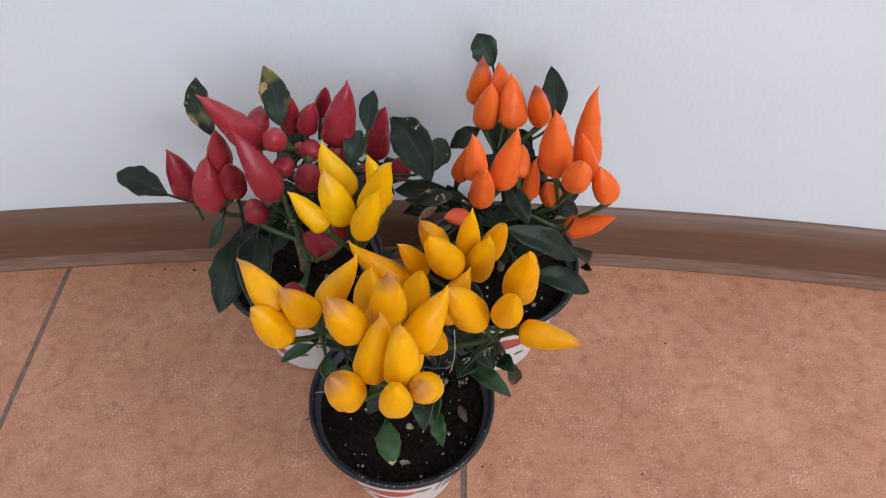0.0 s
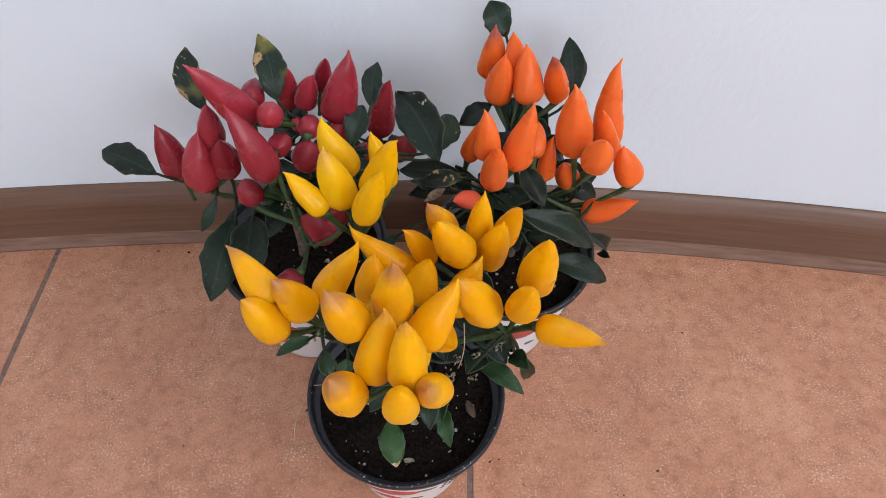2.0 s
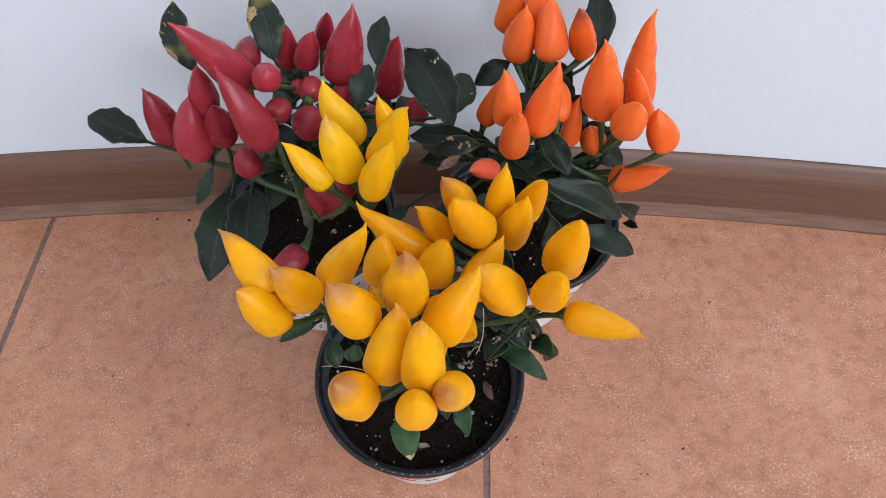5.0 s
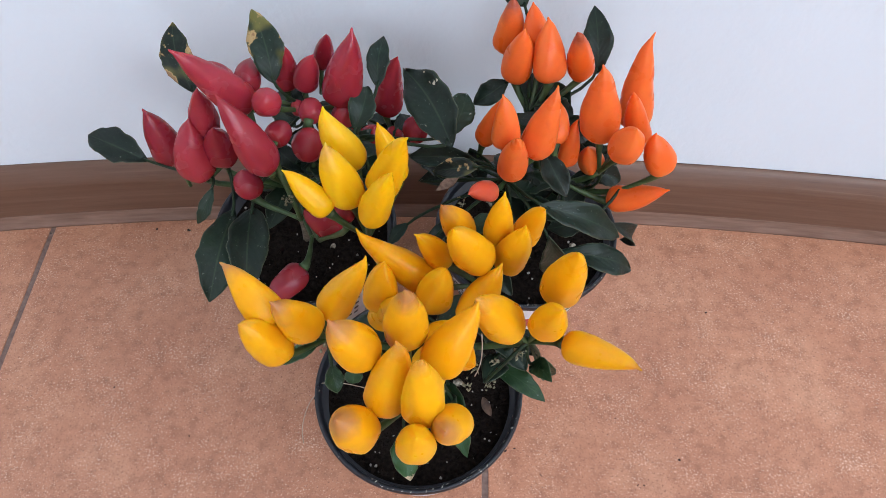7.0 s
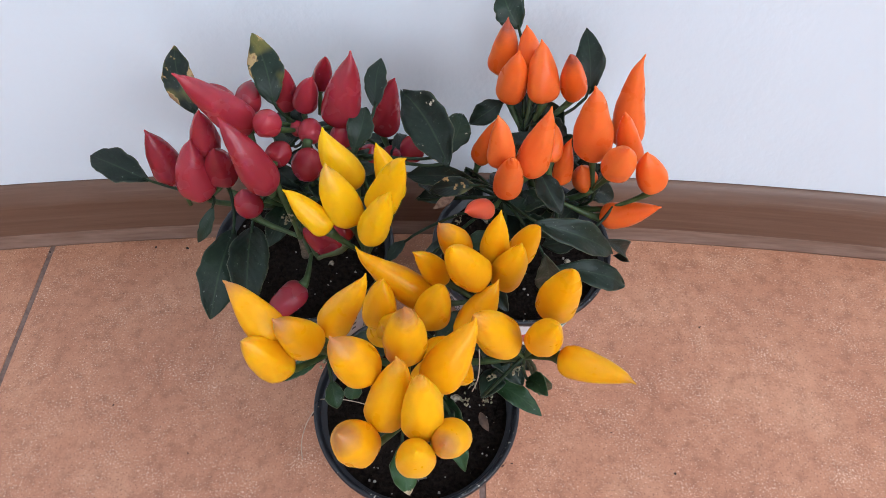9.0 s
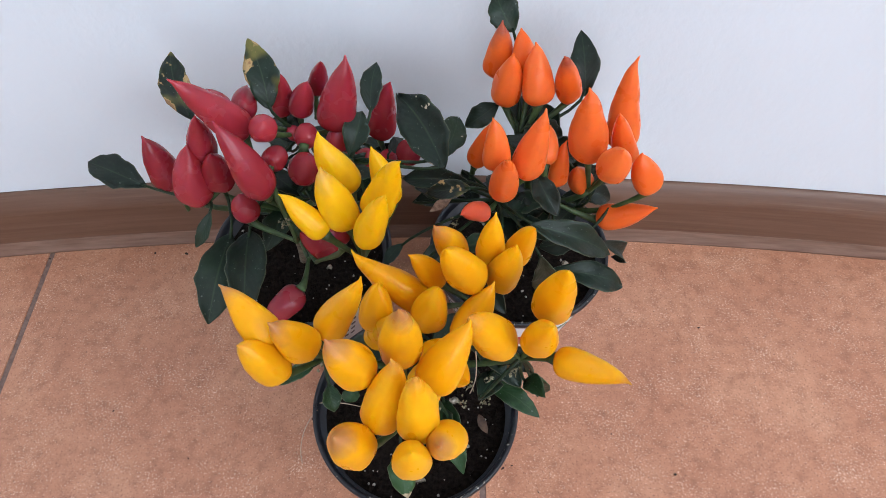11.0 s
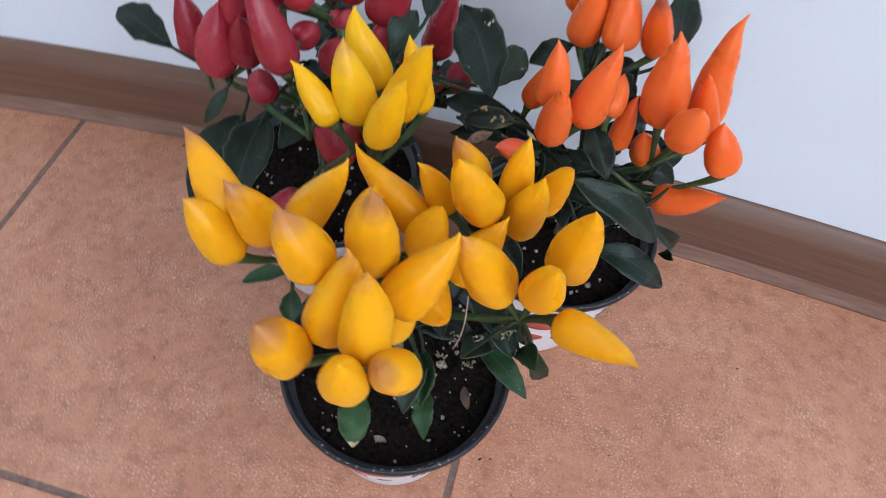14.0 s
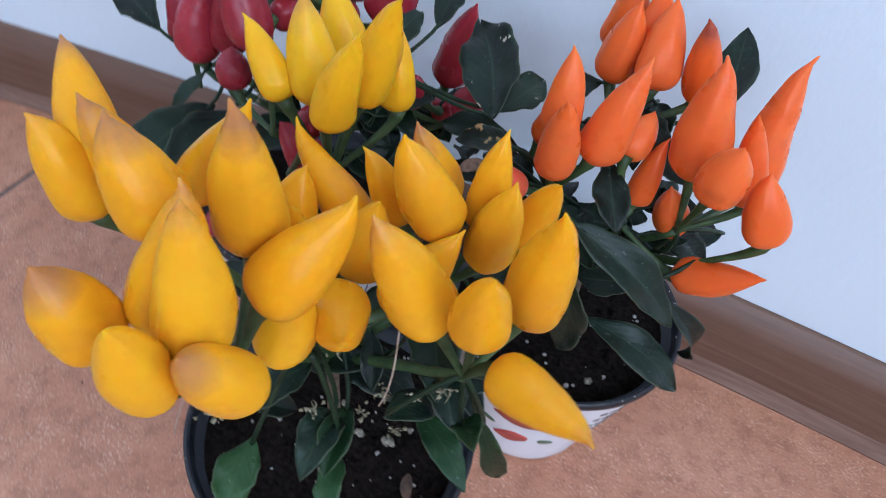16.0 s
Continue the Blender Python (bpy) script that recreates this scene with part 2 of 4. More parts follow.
perlite_white = simple_material("perlite", 0.9, (0.16, 0.14, 0.12), (0.52, 0.48, 0.42), 500.0, 0.4, 0.2)
perlite_cream = simple_material("perlite_cream", 0.9, (0.08, 0.065, 0.045), (0.44, 0.38, 0.29), 600.0, 0.6, 0.2)
black_plastic = black_pot_material()
white_glaze = simple_material("white_print_pot", 0.30, (0.74, 0.74, 0.76), (0.82, 0.82, 0.83), 40.0, 0.05)
print_red = simple_material("print_red", 0.35, (0.42, 0.05, 0.045), (0.56, 0.10, 0.08), 160.0, 0.03)
print_green = simple_material("print_green", 0.35, (0.05, 0.12, 0.07), (0.12, 0.20, 0.11), 200.0, 0.03)
print_black = simple_material("print_black", 0.4, (0.03, 0.03, 0.035), (0.09, 0.09, 0.10), 200.0, 0.03)
dry_fibre = simple_material("dry_fibre", 0.8, (0.34, 0.24, 0.17), (0.56, 0.44, 0.33), 200.0)
withered = simple_material("withered_flower", 0.85, (0.07, 0.07, 0.035), (0.40, 0.35, 0.22), 420.0, 0.5)
dry_brown = simple_material("dry_brown_leaf", 0.8, (0.040, 0.022, 0.014), (0.13, 0.070, 0.042), 200.0, 0.4)
crumb_dark = simple_material("crumb", 0.95, (0.012, 0.009, 0.007), (0.05, 0.03, 0.02), 300.0)
white_frame = simple_material("white_window_frame", 0.4, (0.74, 0.74, 0.74), (0.82, 0.82, 0.82), 20.0, 0.05)


# ---- building helpers ----
def mesh_of(name, bm, mat, smooth=True):
    me = bpy.data.meshes.new(name)
    bmesh.ops.recalc_face_normals(bm, faces=bm.faces[:])
    bm.to_mesh(me)
    bm.free()
    for p in me.polygons:
        p.use_smooth = smooth
    me.materials.append(mat)
    return me


def part(name, bm, mat, parent, label="", smooth=True):
    ob = new(name, mesh_of(name, bm, mat, smooth))
    ob.parent = parent
    return tagged(ob, label)


def lathe(profile, seg=64, closed=False):
    bm = bmesh.new()
    rings = []
    for r, z in profile:
        if r < 1e-6:
            rings.append([bm.verts.new((0, 0, z))])
        else:
            rings.append([bm.verts.new((r * math.cos(2 * math.pi * i / seg), r * math.sin(2 * math.pi * i / seg), z)) for i in range(seg)])
    pairs = list(zip(rings, rings[1:])) + ([(rings[-1], rings[0])] if closed else [])
    for a, b in pairs:
        for i in range(seg):
            k = (i + 1) % seg
            if len(a) == 1 and len(b) == 1:
                continue
            if len(a) == 1:
                bm.faces.new((a[0], b[i], b[k]))
            elif len(b) == 1:
                bm.faces.new((a[i], a[k], b[0]))
            else:
                bm.faces.new((a[i], a[k], b[k], b[i]))
    return bm


def tube(bm, pts, radii, seg=8):
    pts = [Vector(p) for p in pts]
    rings = []
    side = None
    for i, p in enumerate(pts):
        d = (pts[min(i + 1, len(pts) - 1)] - pts[max(i - 1, 0)]).normalized()
        if side is None:
            side = d.orthogonal().normalized()
        side = (side - d * side.dot(d)).normalized()
        up = d.cross(side)
        rings.append([bm.verts.new(p + radii[i] * (math.cos(a) * side + math.sin(a) * up)) for a in (2 * math.pi * k / seg for k in range(seg))])
    for a, b in zip(rings, rings[1:]):
        for k in range(seg):
            bm.faces.new((a[k], a[(k + 1) % seg], b[(k + 1) % seg], b[k]))
    bm.faces.new(rings[0][::-1])
    bm.faces.new(rings[-1])


def bezier(a, b, c, d, n=9):
    out = []
    for i in range(n):
        t = i / (n - 1)
        out.append((1 - t) ** 3 * Vector(a) + 3 * t * (1 - t) ** 2 * Vector(b) + 3 * t * t * (1 - t) * Vector(c) + t ** 3 * Vector(d))
    return out


def box(bm, x0, x1, y0, y1, z0, z1, bev=0.0):
    g = bmesh.ops.create_cube(bm, size=1.0, matrix=Matrix.Translation(((x0 + x1) / 2, (y0 + y1) / 2, (z0 + z1) / 2)) @ Matrix.Diagonal((x1 - x0, y1 - y0, z1 - z0, 1)))
    if bev:
        edges = {e for v in g["verts"] for e in v.link_edges}
        bmesh.ops.bevel(bm, geom=list(edges), offset=bev, segments=2, affect="EDGES", profile=0.6)


# ---- the room: a wall that bows away from the viewer, tiled floor, plain walls behind ----
ARC_X, ARC_R = 0.11, 3.0
FACE_Y = 0.5245                      # the wall's face where the bow is deepest
ARC_Y = FACE_Y - ARC_R
HALF = math.asin(1.5 / ARC_R)


def arc_strip(profile, n=96, start=-HALF, end=HALF):
    """Sweeps a closed profile of (distance in front of the wall's face, height) along the bowed wall."""
    bm = bmesh.new()
    rows = []
    for i in range(n + 1):
        a = start + (end - start) * i / n
        rows.append([bm.verts.new((ARC_X + (ARC_R - d) * math.sin(a), ARC_Y + (ARC_R - d) * math.cos(a), z)) for d, z in profile])
    m = len(profile)
    for r, s in zip(rows, rows[1:]):
        for k in range(m):
            bm.faces.new((r[k], r[(k + 1) % m], s[(k + 1) % m], s[k]))
    bm.faces.new(rows[0][::-1])
    bm.faces.new(rows[-1])
    return bm


def structure(name, bm, mat, label, category, smooth=False):
    ob = new(name, mesh_of(name, bm, mat, smooth))
    return tagged(ob, label, category, kind="structure")


WIN_W, WIN_E = math.asin((-1.25 - ARC_X) / ARC_R), math.asin((-0.72 - ARC_X) / ARC_R)


def wall_piece(bm, z0, z1, start, end, n):
    """One stretch of the bowed wall between two heights, added to bm."""
    piece = arc_strip([(0.0, z0), (0.0, z1), (-0.12, z1), (-0.12, z0)], n, start, end)
    me = bpy.data.meshes.new("wall_piece")
    piece.to_mesh(me)
    piece.free()
    bm.from_mesh(me)
    bpy.data.meshes.remove(me)


bm = bmesh.new()                    # bowed wall with a window opening far along it
for z0, z1, start, end, n in ((-0.05, 2.5, WIN_E, HALF, 110), (-0.05, 2.5, -HALF, WIN_W, 8), (-0.05, 0.90, WIN_W, WIN_E, 24), (2.20, 2.5, WIN_W, WIN_E, 24)):
    wall_piece(bm, z0, z1, start, end, n)
wall_north = structure("wall_north", bm, wall_paint, "gently bowed white painted plaster wall", "wall")
window_3 = tagged(new("window_3"), "white window frame without curtains", "window", kind="structure")
XW, XE, YS = ARC_X - 1.5, ARC_X + 1.5, -2.45
YN = ARC_Y + ARC_R * math.cos(HALF)
bm = bmesh.new()
box(bm, XW - 0.12, XW, YS - 0.12, YN + 0.05, -0.05, 2.5)
structure("wall_west", bm, wall_paint, "plain white painted wall", "wall")
bm = bmesh.new()                    # east wall with an opening for the side window
for y0, y1, z0, z1 in ((YS - 0.12, -1.40, -0.05, 2.5), (-0.10, YN + 0.05, -0.05, 2.5), (-1.40, -0.10, -0.05, 0.85), (-1.40, -0.10, 2.35, 2.5)):
    box(bm, XE, XE + 0.12, y0, y1, z0, z1)
structure("wall_east", bm, wall_paint, "plain white painted wall with a window opening", "wall")
bm = bmesh.new()                    # south wall with an opening for the large window
for x0, x1, z0, z1 in ((XW, -0.10, -0.05, 2.5), (1.52, XE, -0.05, 2.5), (-0.10, 1.52, -0.05, 0.85), (-0.10, 1.52, 2.35, 2.5)):
    box(bm, x0, x1, YS - 0.12, YS, z0, z1)
structure("wall_south", bm, wall_paint, "plain white painted wall with a wide window opening", "wall")
bm = bmesh.new()
box(bm, XW - 0.12, XE + 0.12, YS - 0.12, FACE_Y + 0.12, 2.5, 2.6)
structure("ceiling", bm, wall_paint, "plain white ceiling", "ceiling")


def window_frame(name, x0, x1, y0, y1):
    w = tagged(new(name), "white window frame without curtains", "window", kind="structure")
    w.location = ((x0 + x1) / 2, (y0 + y1) / 2, 0.85)
    cx, cy = w.location.x, w.location.y
    wide_x = (x1 - x0) > (y1 - y0)
    for lo, hi in ((0.0, 0.07), (0.70, 0.77), (1.43, 1.50)):
        b = bmesh.new()
        box(b, x0 - cx, x1 - cx, y0 - cy, y1 - cy, lo, hi, 0.004)
        part("frame_rail", b, white_frame, w, smooth=False)
    for k in (0.0, 0.5, 1.0):
        b = bmesh.new()
        if wide_x:
            p = x0 - cx + 0.035 + k * (x1 - x0 - 0.07)
            box(b, p - 0.035, p + 0.035, y0 - cy + 0.003, y1 - cy - 0.003, 0.0, 1.5, 0.004)
        else:
            p = y0 - cy + 0.035 + k * (y1 - y0 - 0.07)
            box(b, x0 - cx + 0.003, x1 - cx - 0.003, p - 0.035, p + 0.035, 0.0, 1.5, 0.004)
        part("frame_post", b, white_frame, w, smooth=False)


window_frame("window_1", -0.10, 1.52, YS - 0.10, YS - 0.05)
for z0, z1, start, end in ((0.90, 0.96, WIN_W, WIN_E), (2.14, 2.20, WIN_W, WIN_E), (0.96, 2.14, WIN_W, WIN_W + 0.02), (0.96, 2.14, WIN_E - 0.02, WIN_E)):
    part("frame_rail", arc_strip([(-0.04, z0), (-0.04, z1), (-0.09, z1), (-0.09, z0)], 12, start, end), white_frame, window_3, smooth=False)
window_frame("window_2", XE + 0.05, XE + 0.10, -1.40, -0.10)

skirting = structure("baseboard", arc_strip([(0.0, 0.004), (0.0128, 0.004), (0.0124, 0.012), (0.0112, 0.030), (0.0104, 0.0405), (0.0098, 0.0436),
                                             (0.0080, 0.0478), (0.0052, 0.0528), (0.0030, 0.0560), (0.0012, 0.0573), (0.0, 0.0575)]), skirting_wood,
                     "brown wood-grain plastic baseboard with a rounded top", "baseboard", True)
lip = part("floor_lip", arc_strip([(0.0100, 0.0), (0.0175, 0.0), (0.0170, 0.0014), (0.0145, 0.0040), (0.0128, 0.0085), (0.0122, 0.0125), (0.0100, 0.0125)]), skirting_lip, skirting, "pale soft sealing lip along the floor")

# ---- the plants' pots ----
RIM_Z, RIM_R, SOIL_Z = 0.0965, 0.0572, 0.0850


def potted_plant(x, y, turn, label):
    plant = tagged(new("potted_pepper_plant"), label, "potted plant", "pepper plants by the wall")
    plant.location = (x, y, 0.0)
    outer = part("flowerpot", lathe([(0.0, 0.0015), (0.033, 0.0), (0.0362, 0.0010), (0.0370, 0.0035), (0.0376, 0.010), (0.0544, 0.0875), (0.0546, 0.0900), (0.0531, 0.0900), (0.0358, 0.006), (0.0, 0.006)], 72), white_glaze, plant, "white flowerpot with printed red peppers")
    part("inner_pot", lathe([(0.0, 0.008), (0.0340, 0.008), (0.0521, 0.0910), (0.0560, 0.0912), (0.0570, 0.0920), (RIM_R, 0.0940), (0.0570, 0.0958), (0.0562, RIM_Z), (0.0553, 0.0961),
                                  (0.0546, 0.0950), (0.0533, 0.0905), (0.0516, 0.0842), (0.0336, 0.0100), (0.0, 0.0100)], 96), black_plastic, plant, "black plastic nursery pot with a dusty rim")
    rnd = random.Random(int(1000 * x) + 77)
    s = bmesh.new()
    rings = [[s.verts.new((0, 0, SOIL_Z + 0.003))]]
    for k in range(1, 15):
        r = 0.0516 * k / 14
        rings.append([s.verts.new((r * math.cos(2 * math.pi * i / 56), r * math.sin(2 * math.pi * i / 56),
                                   SOIL_Z + 0.003 * (1 - k / 14) + 0.0022 * noise.noise((x * 50 + r * math.cos(2 * math.pi * i / 56) * 160, y * 50 + r * math.sin(2 * math.pi * i / 56) * 160, 0.3)) * (1 if k < 14 else 0.3) + rnd.uniform(-0.0006, 0.0006)))
                      for i in range(56)])
    for i in range(56):
        s.faces.new((rings[0][0], rings[1][i], rings[1][(i + 1) % 56]))
    for a, b in zip(rings[1:], rings[2:]):
        for i in range(56):
            s.faces.new((a[i], a[(i + 1) % 56], b[(i + 1) % 56], b[i]))
    part("soil", s, soil_dark, plant, "dark potting soil")
    for nm, mat, count, lo, hi in (("loose_soil", soil_dark, 150, 0.0008, 0.0026), ("perlite", perlite_white, 80, 0.0003, 0.0012)):
        b = bmesh.new()
        for _ in range(count):
            r, a = 0.049 * math.sqrt(rnd.random()), rnd.uniform(0, 2 * math.pi)
            size = lo + (hi - lo) * rnd.random() ** 3.0
            g = bmesh.ops.create_icosphere(b, subdivisions=1, radius=size, matrix=pose(r * math.cos(a), r * math.sin(a), SOIL_Z + 0.003 * (1 - r / 0.05) + size * 0.45, rnd.uniform(0, 90), rnd.uniform(0, 90), rnd.uniform(0, 90)))
            for v in g["verts"]:
                v.co += Vector((rnd.uniform(-1, 1), rnd.uniform(-1, 1), rnd.uniform(-1, 1))) * size * 0.3
        tagged(part(nm, b, mat, plant, smooth=False), kind="stuff")
    for _ in range(6):               # larger cream-coloured lumps
        b = bmesh.new()
        r, a, size = 0.046 * math.sqrt(rnd.random()), rnd.uniform(0, 2 * math.pi), rnd.uniform(0.0013, 0.0024)
        bmesh.ops.create_icosphere(b, subdivisions=2, radius=size, matrix=Matrix.Diagonal((rnd.uniform(0.8, 1.5), 0.9, 0.6, 1)))
        for v in b.verts:
            v.co *= 1 + 0.45 * noise.noise(v.co * 900 + Vector((r * 999, a, 0)))
            v.co += Vector((r * math.cos(a), r * math.sin(a), SOIL_Z + 0.003 * (1 - r / 0.05) + 0.0006))
        part("perlite_lump", b, perlite_cream, plant)
    # dust and crumbs along the rim
    b = bmesh.new()
    for _ in range(60):
        a = rnd.gauss(-1.2, 0.45) if rnd.random() < 0.86 else rnd.uniform(0, 6.28)
        r, size = rnd.uniform(0.0528, 0.0568), rnd.uniform(0.00015, 0.0005)
        z = RIM_Z - 0.0002 if r > 0.0550 else 0.0958 - (0.0550 - r) * 3.2
        bmesh.ops.create_icosphere(b, subdivisions=1, radius=size, matrix=pose(r * math.cos(a), r * math.sin(a), z, 0, 0, rnd.uniform(0, 90)) @ Matrix.Diagonal((rnd.uniform(0.8, 3.0), 1, 0.6, 1)))
    tagged(part("rim_dust", b, perlite_white, plant, smooth=False), kind="stuff")
    for k in range(3):
        pot_prints(outer, turn + 120 * k)
    return plant


def cone_r(z):
    return 0.0376 + (z - 0.010) * (0.0544 - 0.0376) / 0.0775


def print_patch(name, mat, parent, outline, lift=0.00025):
    """A thin printed shape on the pot's side: outline in (degrees round the pot, height)."""
    b = bmesh.new()
    ca = sum(p[0] for p in outline) / len(outline)
    cz = sum(p[1] for p in outline) / len(outline)

    def spot(a, z, out):
        r = cone_r(z) + out
        return (r * math.cos(radians(a)), r * math.sin(radians(a)), z)
    mid = b.verts.new(spot(ca, cz, lift))
    half = [b.verts.new(spot((a + ca) / 2, (z + cz) / 2, lift)) for a, z in outline]
    rim = [b.verts.new(spot(a, z, lift)) for a, z in outline]
    low = [b.verts.new(spot(a, z, -0.0002)) for a, z in outline]
    n = len(outline)
    for i in range(n):
        k = (i + 1) % n
        b.faces.new((mid, half[i], half[k]))
        b.faces.new((half[i], rim[i], rim[k], half[k]))
        b.faces.new((rim[i], low[i], low[k], rim[k]))
    return part(name, b, mat, parent)


def pot_prints(pot, turn):
    def curved(a0, z0, points):
        return [(turn + a0 + a, z0 + z) for a, z in points]
    # pepper: a fat crescent that tapers to a hooked point
    body = []
    for i in range(13):
        t = i / 12
        body.append((-20 + 40 * t, 0.010 * math.sin(math.pi * t * 0.9) + 0.004 + 0.008 * t))
    for i in range(12, -1, -1):
        t = i / 12
        body.append((-20 + 40 * t, -0.011 * math.sin(math.pi * (0.15 + 0.85 * t)) * t ** 0.5 + 0.003 + 0.006 * t))
    print_patch("pepper_print", print_red, pot, curved(0, 0.052, body))
    print_patch("pepper_print", print_red, pot, curved(-6, 0.026, [(a * 0.6, z * 0.7) for a, z in body]))
    for a0, z0, s in ((24, 0.066, 1.0), (-24, 0.040, 0.8), (17, 0.034, 0.9)):
        oval = [(a0 + 6 * s * math.cos(q) * (1 + 0.3 * math.cos(q)), z0 + 0.0032 * s * math.sin(q)) for q in (2 * math.pi * i / 14 for i in range(14))]
        print_patch("leaf_print", print_green, pot, curved(0, 0, oval))
    for row in range(4):             # short dashes where small lettering stands
        for k in range(5):
            a0, z0 = 36 + 6 * k, 0.074 - 0.009 * row - 0.0006 * k
            print_patch("print_dash", print_black, pot, curved(0, 0, [(a0, z0), (a0 + 3.6, z0), (a0 + 3.6, z0 + 0.0026), (a0, z0 + 0.0026)]))
    for k in range(3):               # thin lines beside the pepper
        a0 = -46 + 4 * k
        print_patch("print_line", print_black, pot, curved(0, 0, [(a0, 0.020), (a0 + 0.7, 0.020), (a0 + 2.4, 0.076), (a0 + 1.7, 0.076)]))


# ---- stems, fruit and leaves ----
NODES = {}


def stems(plant, foot, fork, nodes):
    """A short woody trunk with one forked branch to each cluster of fruit."""
    base = Vector(plant.location)
    foot, fork = Vector(foot) - base, Vector(fork) - base
    b = bmesh.new()
    pts = bezier(foot, foot + Vector((0.002, 0.001, 0.018)), fork - Vector((0.002, 0.0, 0.02)), fork, 8)
    tube(b, pts, [0.0028 - 0.0006 * i / 7 for i in range(8)], 10)
    part("trunk", b, stem_woody, plant)
    NODES[plant.name] = []
    for nd in nodes:
        p = Vector(nd) - base
        NODES[plant.name].append(p)
        d = p - fork
        b = bmesh.new()
        pts = bezier(fork - Vector((0, 0, 0.004)), fork + d * 0.3 + Vector((0, 0, 0.004)), p - Vector((d.x * 0.2, d.y * 0.2, 0.010)), p, 8)
        tube(b, pts, [0.0021 - 0.0006 * i / 7 for i in range(8)], 8)
        part("branch", b, stem_green, plant)


COUNT = [0]


def fruit(plant, mat, centre, tip, r, taper=1.95, full=0.84):
    COUNT[0] += 1
    rnd = random.Random(COUNT[0] * 31 + 5)
    base = Vector(plant.location)
    c, t = Vector(centre), Vector(tip)
    d = t - c
    if d.length < r * 1.45:
        d = (d.normalized() if d.length > 1e-4 else Vector((0, -0.2, 1))) * r * 1.45
        taper = 2.5
    length = d.length
    q = d.to_track_quat("Z", "Y")
    m = Matrix.Translation(c - base) @ q.to_matrix().to_4x4() @ pose(0, 0, 0, 0, 0, rnd.uniform(0, 360))
    seg, bm = 40, bmesh.new()
    bend = Vector((rnd.uniform(-1, 1), rnd.uniform(-1, 1))) * 0.09 * length
    hook = Vector((rnd.uniform(-1, 1), rnd.uniform(-1, 1))) * 1.1 * length
    lobes, phase = rnd.choice((2, 3, 3)), rnd.uniform(0, 6.28)
    sharp = taper + rnd.uniform(-0.12, 0.15)
    prof = []
    for k in range(10):              # the rounded stem end
        s = math.pi / 2 * k / 9
        prof.append((r * math.sin(s) ** 0.82, -0.92 * r * math.cos(s) - (0.0 if k else -0.06 * r)))
    for k in range(1, 24):
        u = k / 24
        prof.append((r * (1 - u ** sharp) ** full, length * 0.975 * u))
    prof += [(r * 0.055, length * 0.988), (r * 0.03, length * 1.002), (0.0, length * 1.006)]
    rings = []
    for rad, z in prof:
        u = max(0.0, z / length)
        off = bend * (u * u - u) + hook * max(0.0, u - 0.8) ** 2
        if rad < 1e-6:
            rings.append([bm.verts.new((off.x, off.y, z))])
            continue
        ring = []
        for i in range(seg):
            a = 2 * math.pi * i / seg
            w = 1 + 0.035 * math.cos(lobes * a + phase + 1.2 * u) * (1 - u) + 0.10 * noise.noise((math.cos(a) * 1.2 + COUNT[0], math.sin(a) * 1.2, z * 80)) + 0.026 * noise.noise((math.cos(a) * 3 + COUNT[0], math.sin(a) * 3, z * 260))
            ring.append(bm.verts.new((off.x + rad * w * math.cos(a), off.y + rad * w * math.sin(a), z)))
        rings.append(ring)
    for a, b in zip(rings, rings[1:]):
        for i in range(seg):
            k = (i + 1) % seg
            if len(a) == 1:
                bm.faces.new((a[0], b[i], b[k]))
            elif len(b) == 1:
                bm.faces.new((a[i], a[k], b[0]))
            else:
                bm.faces.new((a[i], a[k], b[k], b[i]))
    ob = part("pepper_fruit", bm, mat, plant)
    ob.matrix_basis = m
    # calyx and stalk, in the fruit's own frame
    inv = m.inverted()
    top = Vector((0, 0, -0.84 * r))
    node = min((inv @ p for p in NODES[plant.name]), key=lambda p: (p - top).length + 3 * max(0.0, p.z - top.z + 0.007))
    if node.z > top.z - 0.004:       # no branch behind this fruit: its stalk runs down into the foliage
        node = top + Vector((0, 0, -0.013)) + inv.to_3x3() @ Vector((0, 0, -0.009))
    b = bmesh.new()
    pts = bezier(top, top - Vector((0, 0, min(0.006, 0.3 * (node - top).length))), node * 0.75 + top * 0.25, node, 9)
    wide = min(0.0030, 0.42 * r)
    tube(b, pts, [wide * 1.1, wide * 0.85, wide * 0.62, 0.0016, 0.0014, 0.0012, 0.0011, 0.0011, 0.0012], 8)
    part("fruit_stalk", b, stem_green, ob, "green stalk")
    return ob


EYE_MID = Vector((0.062, 0.160, 0.470))


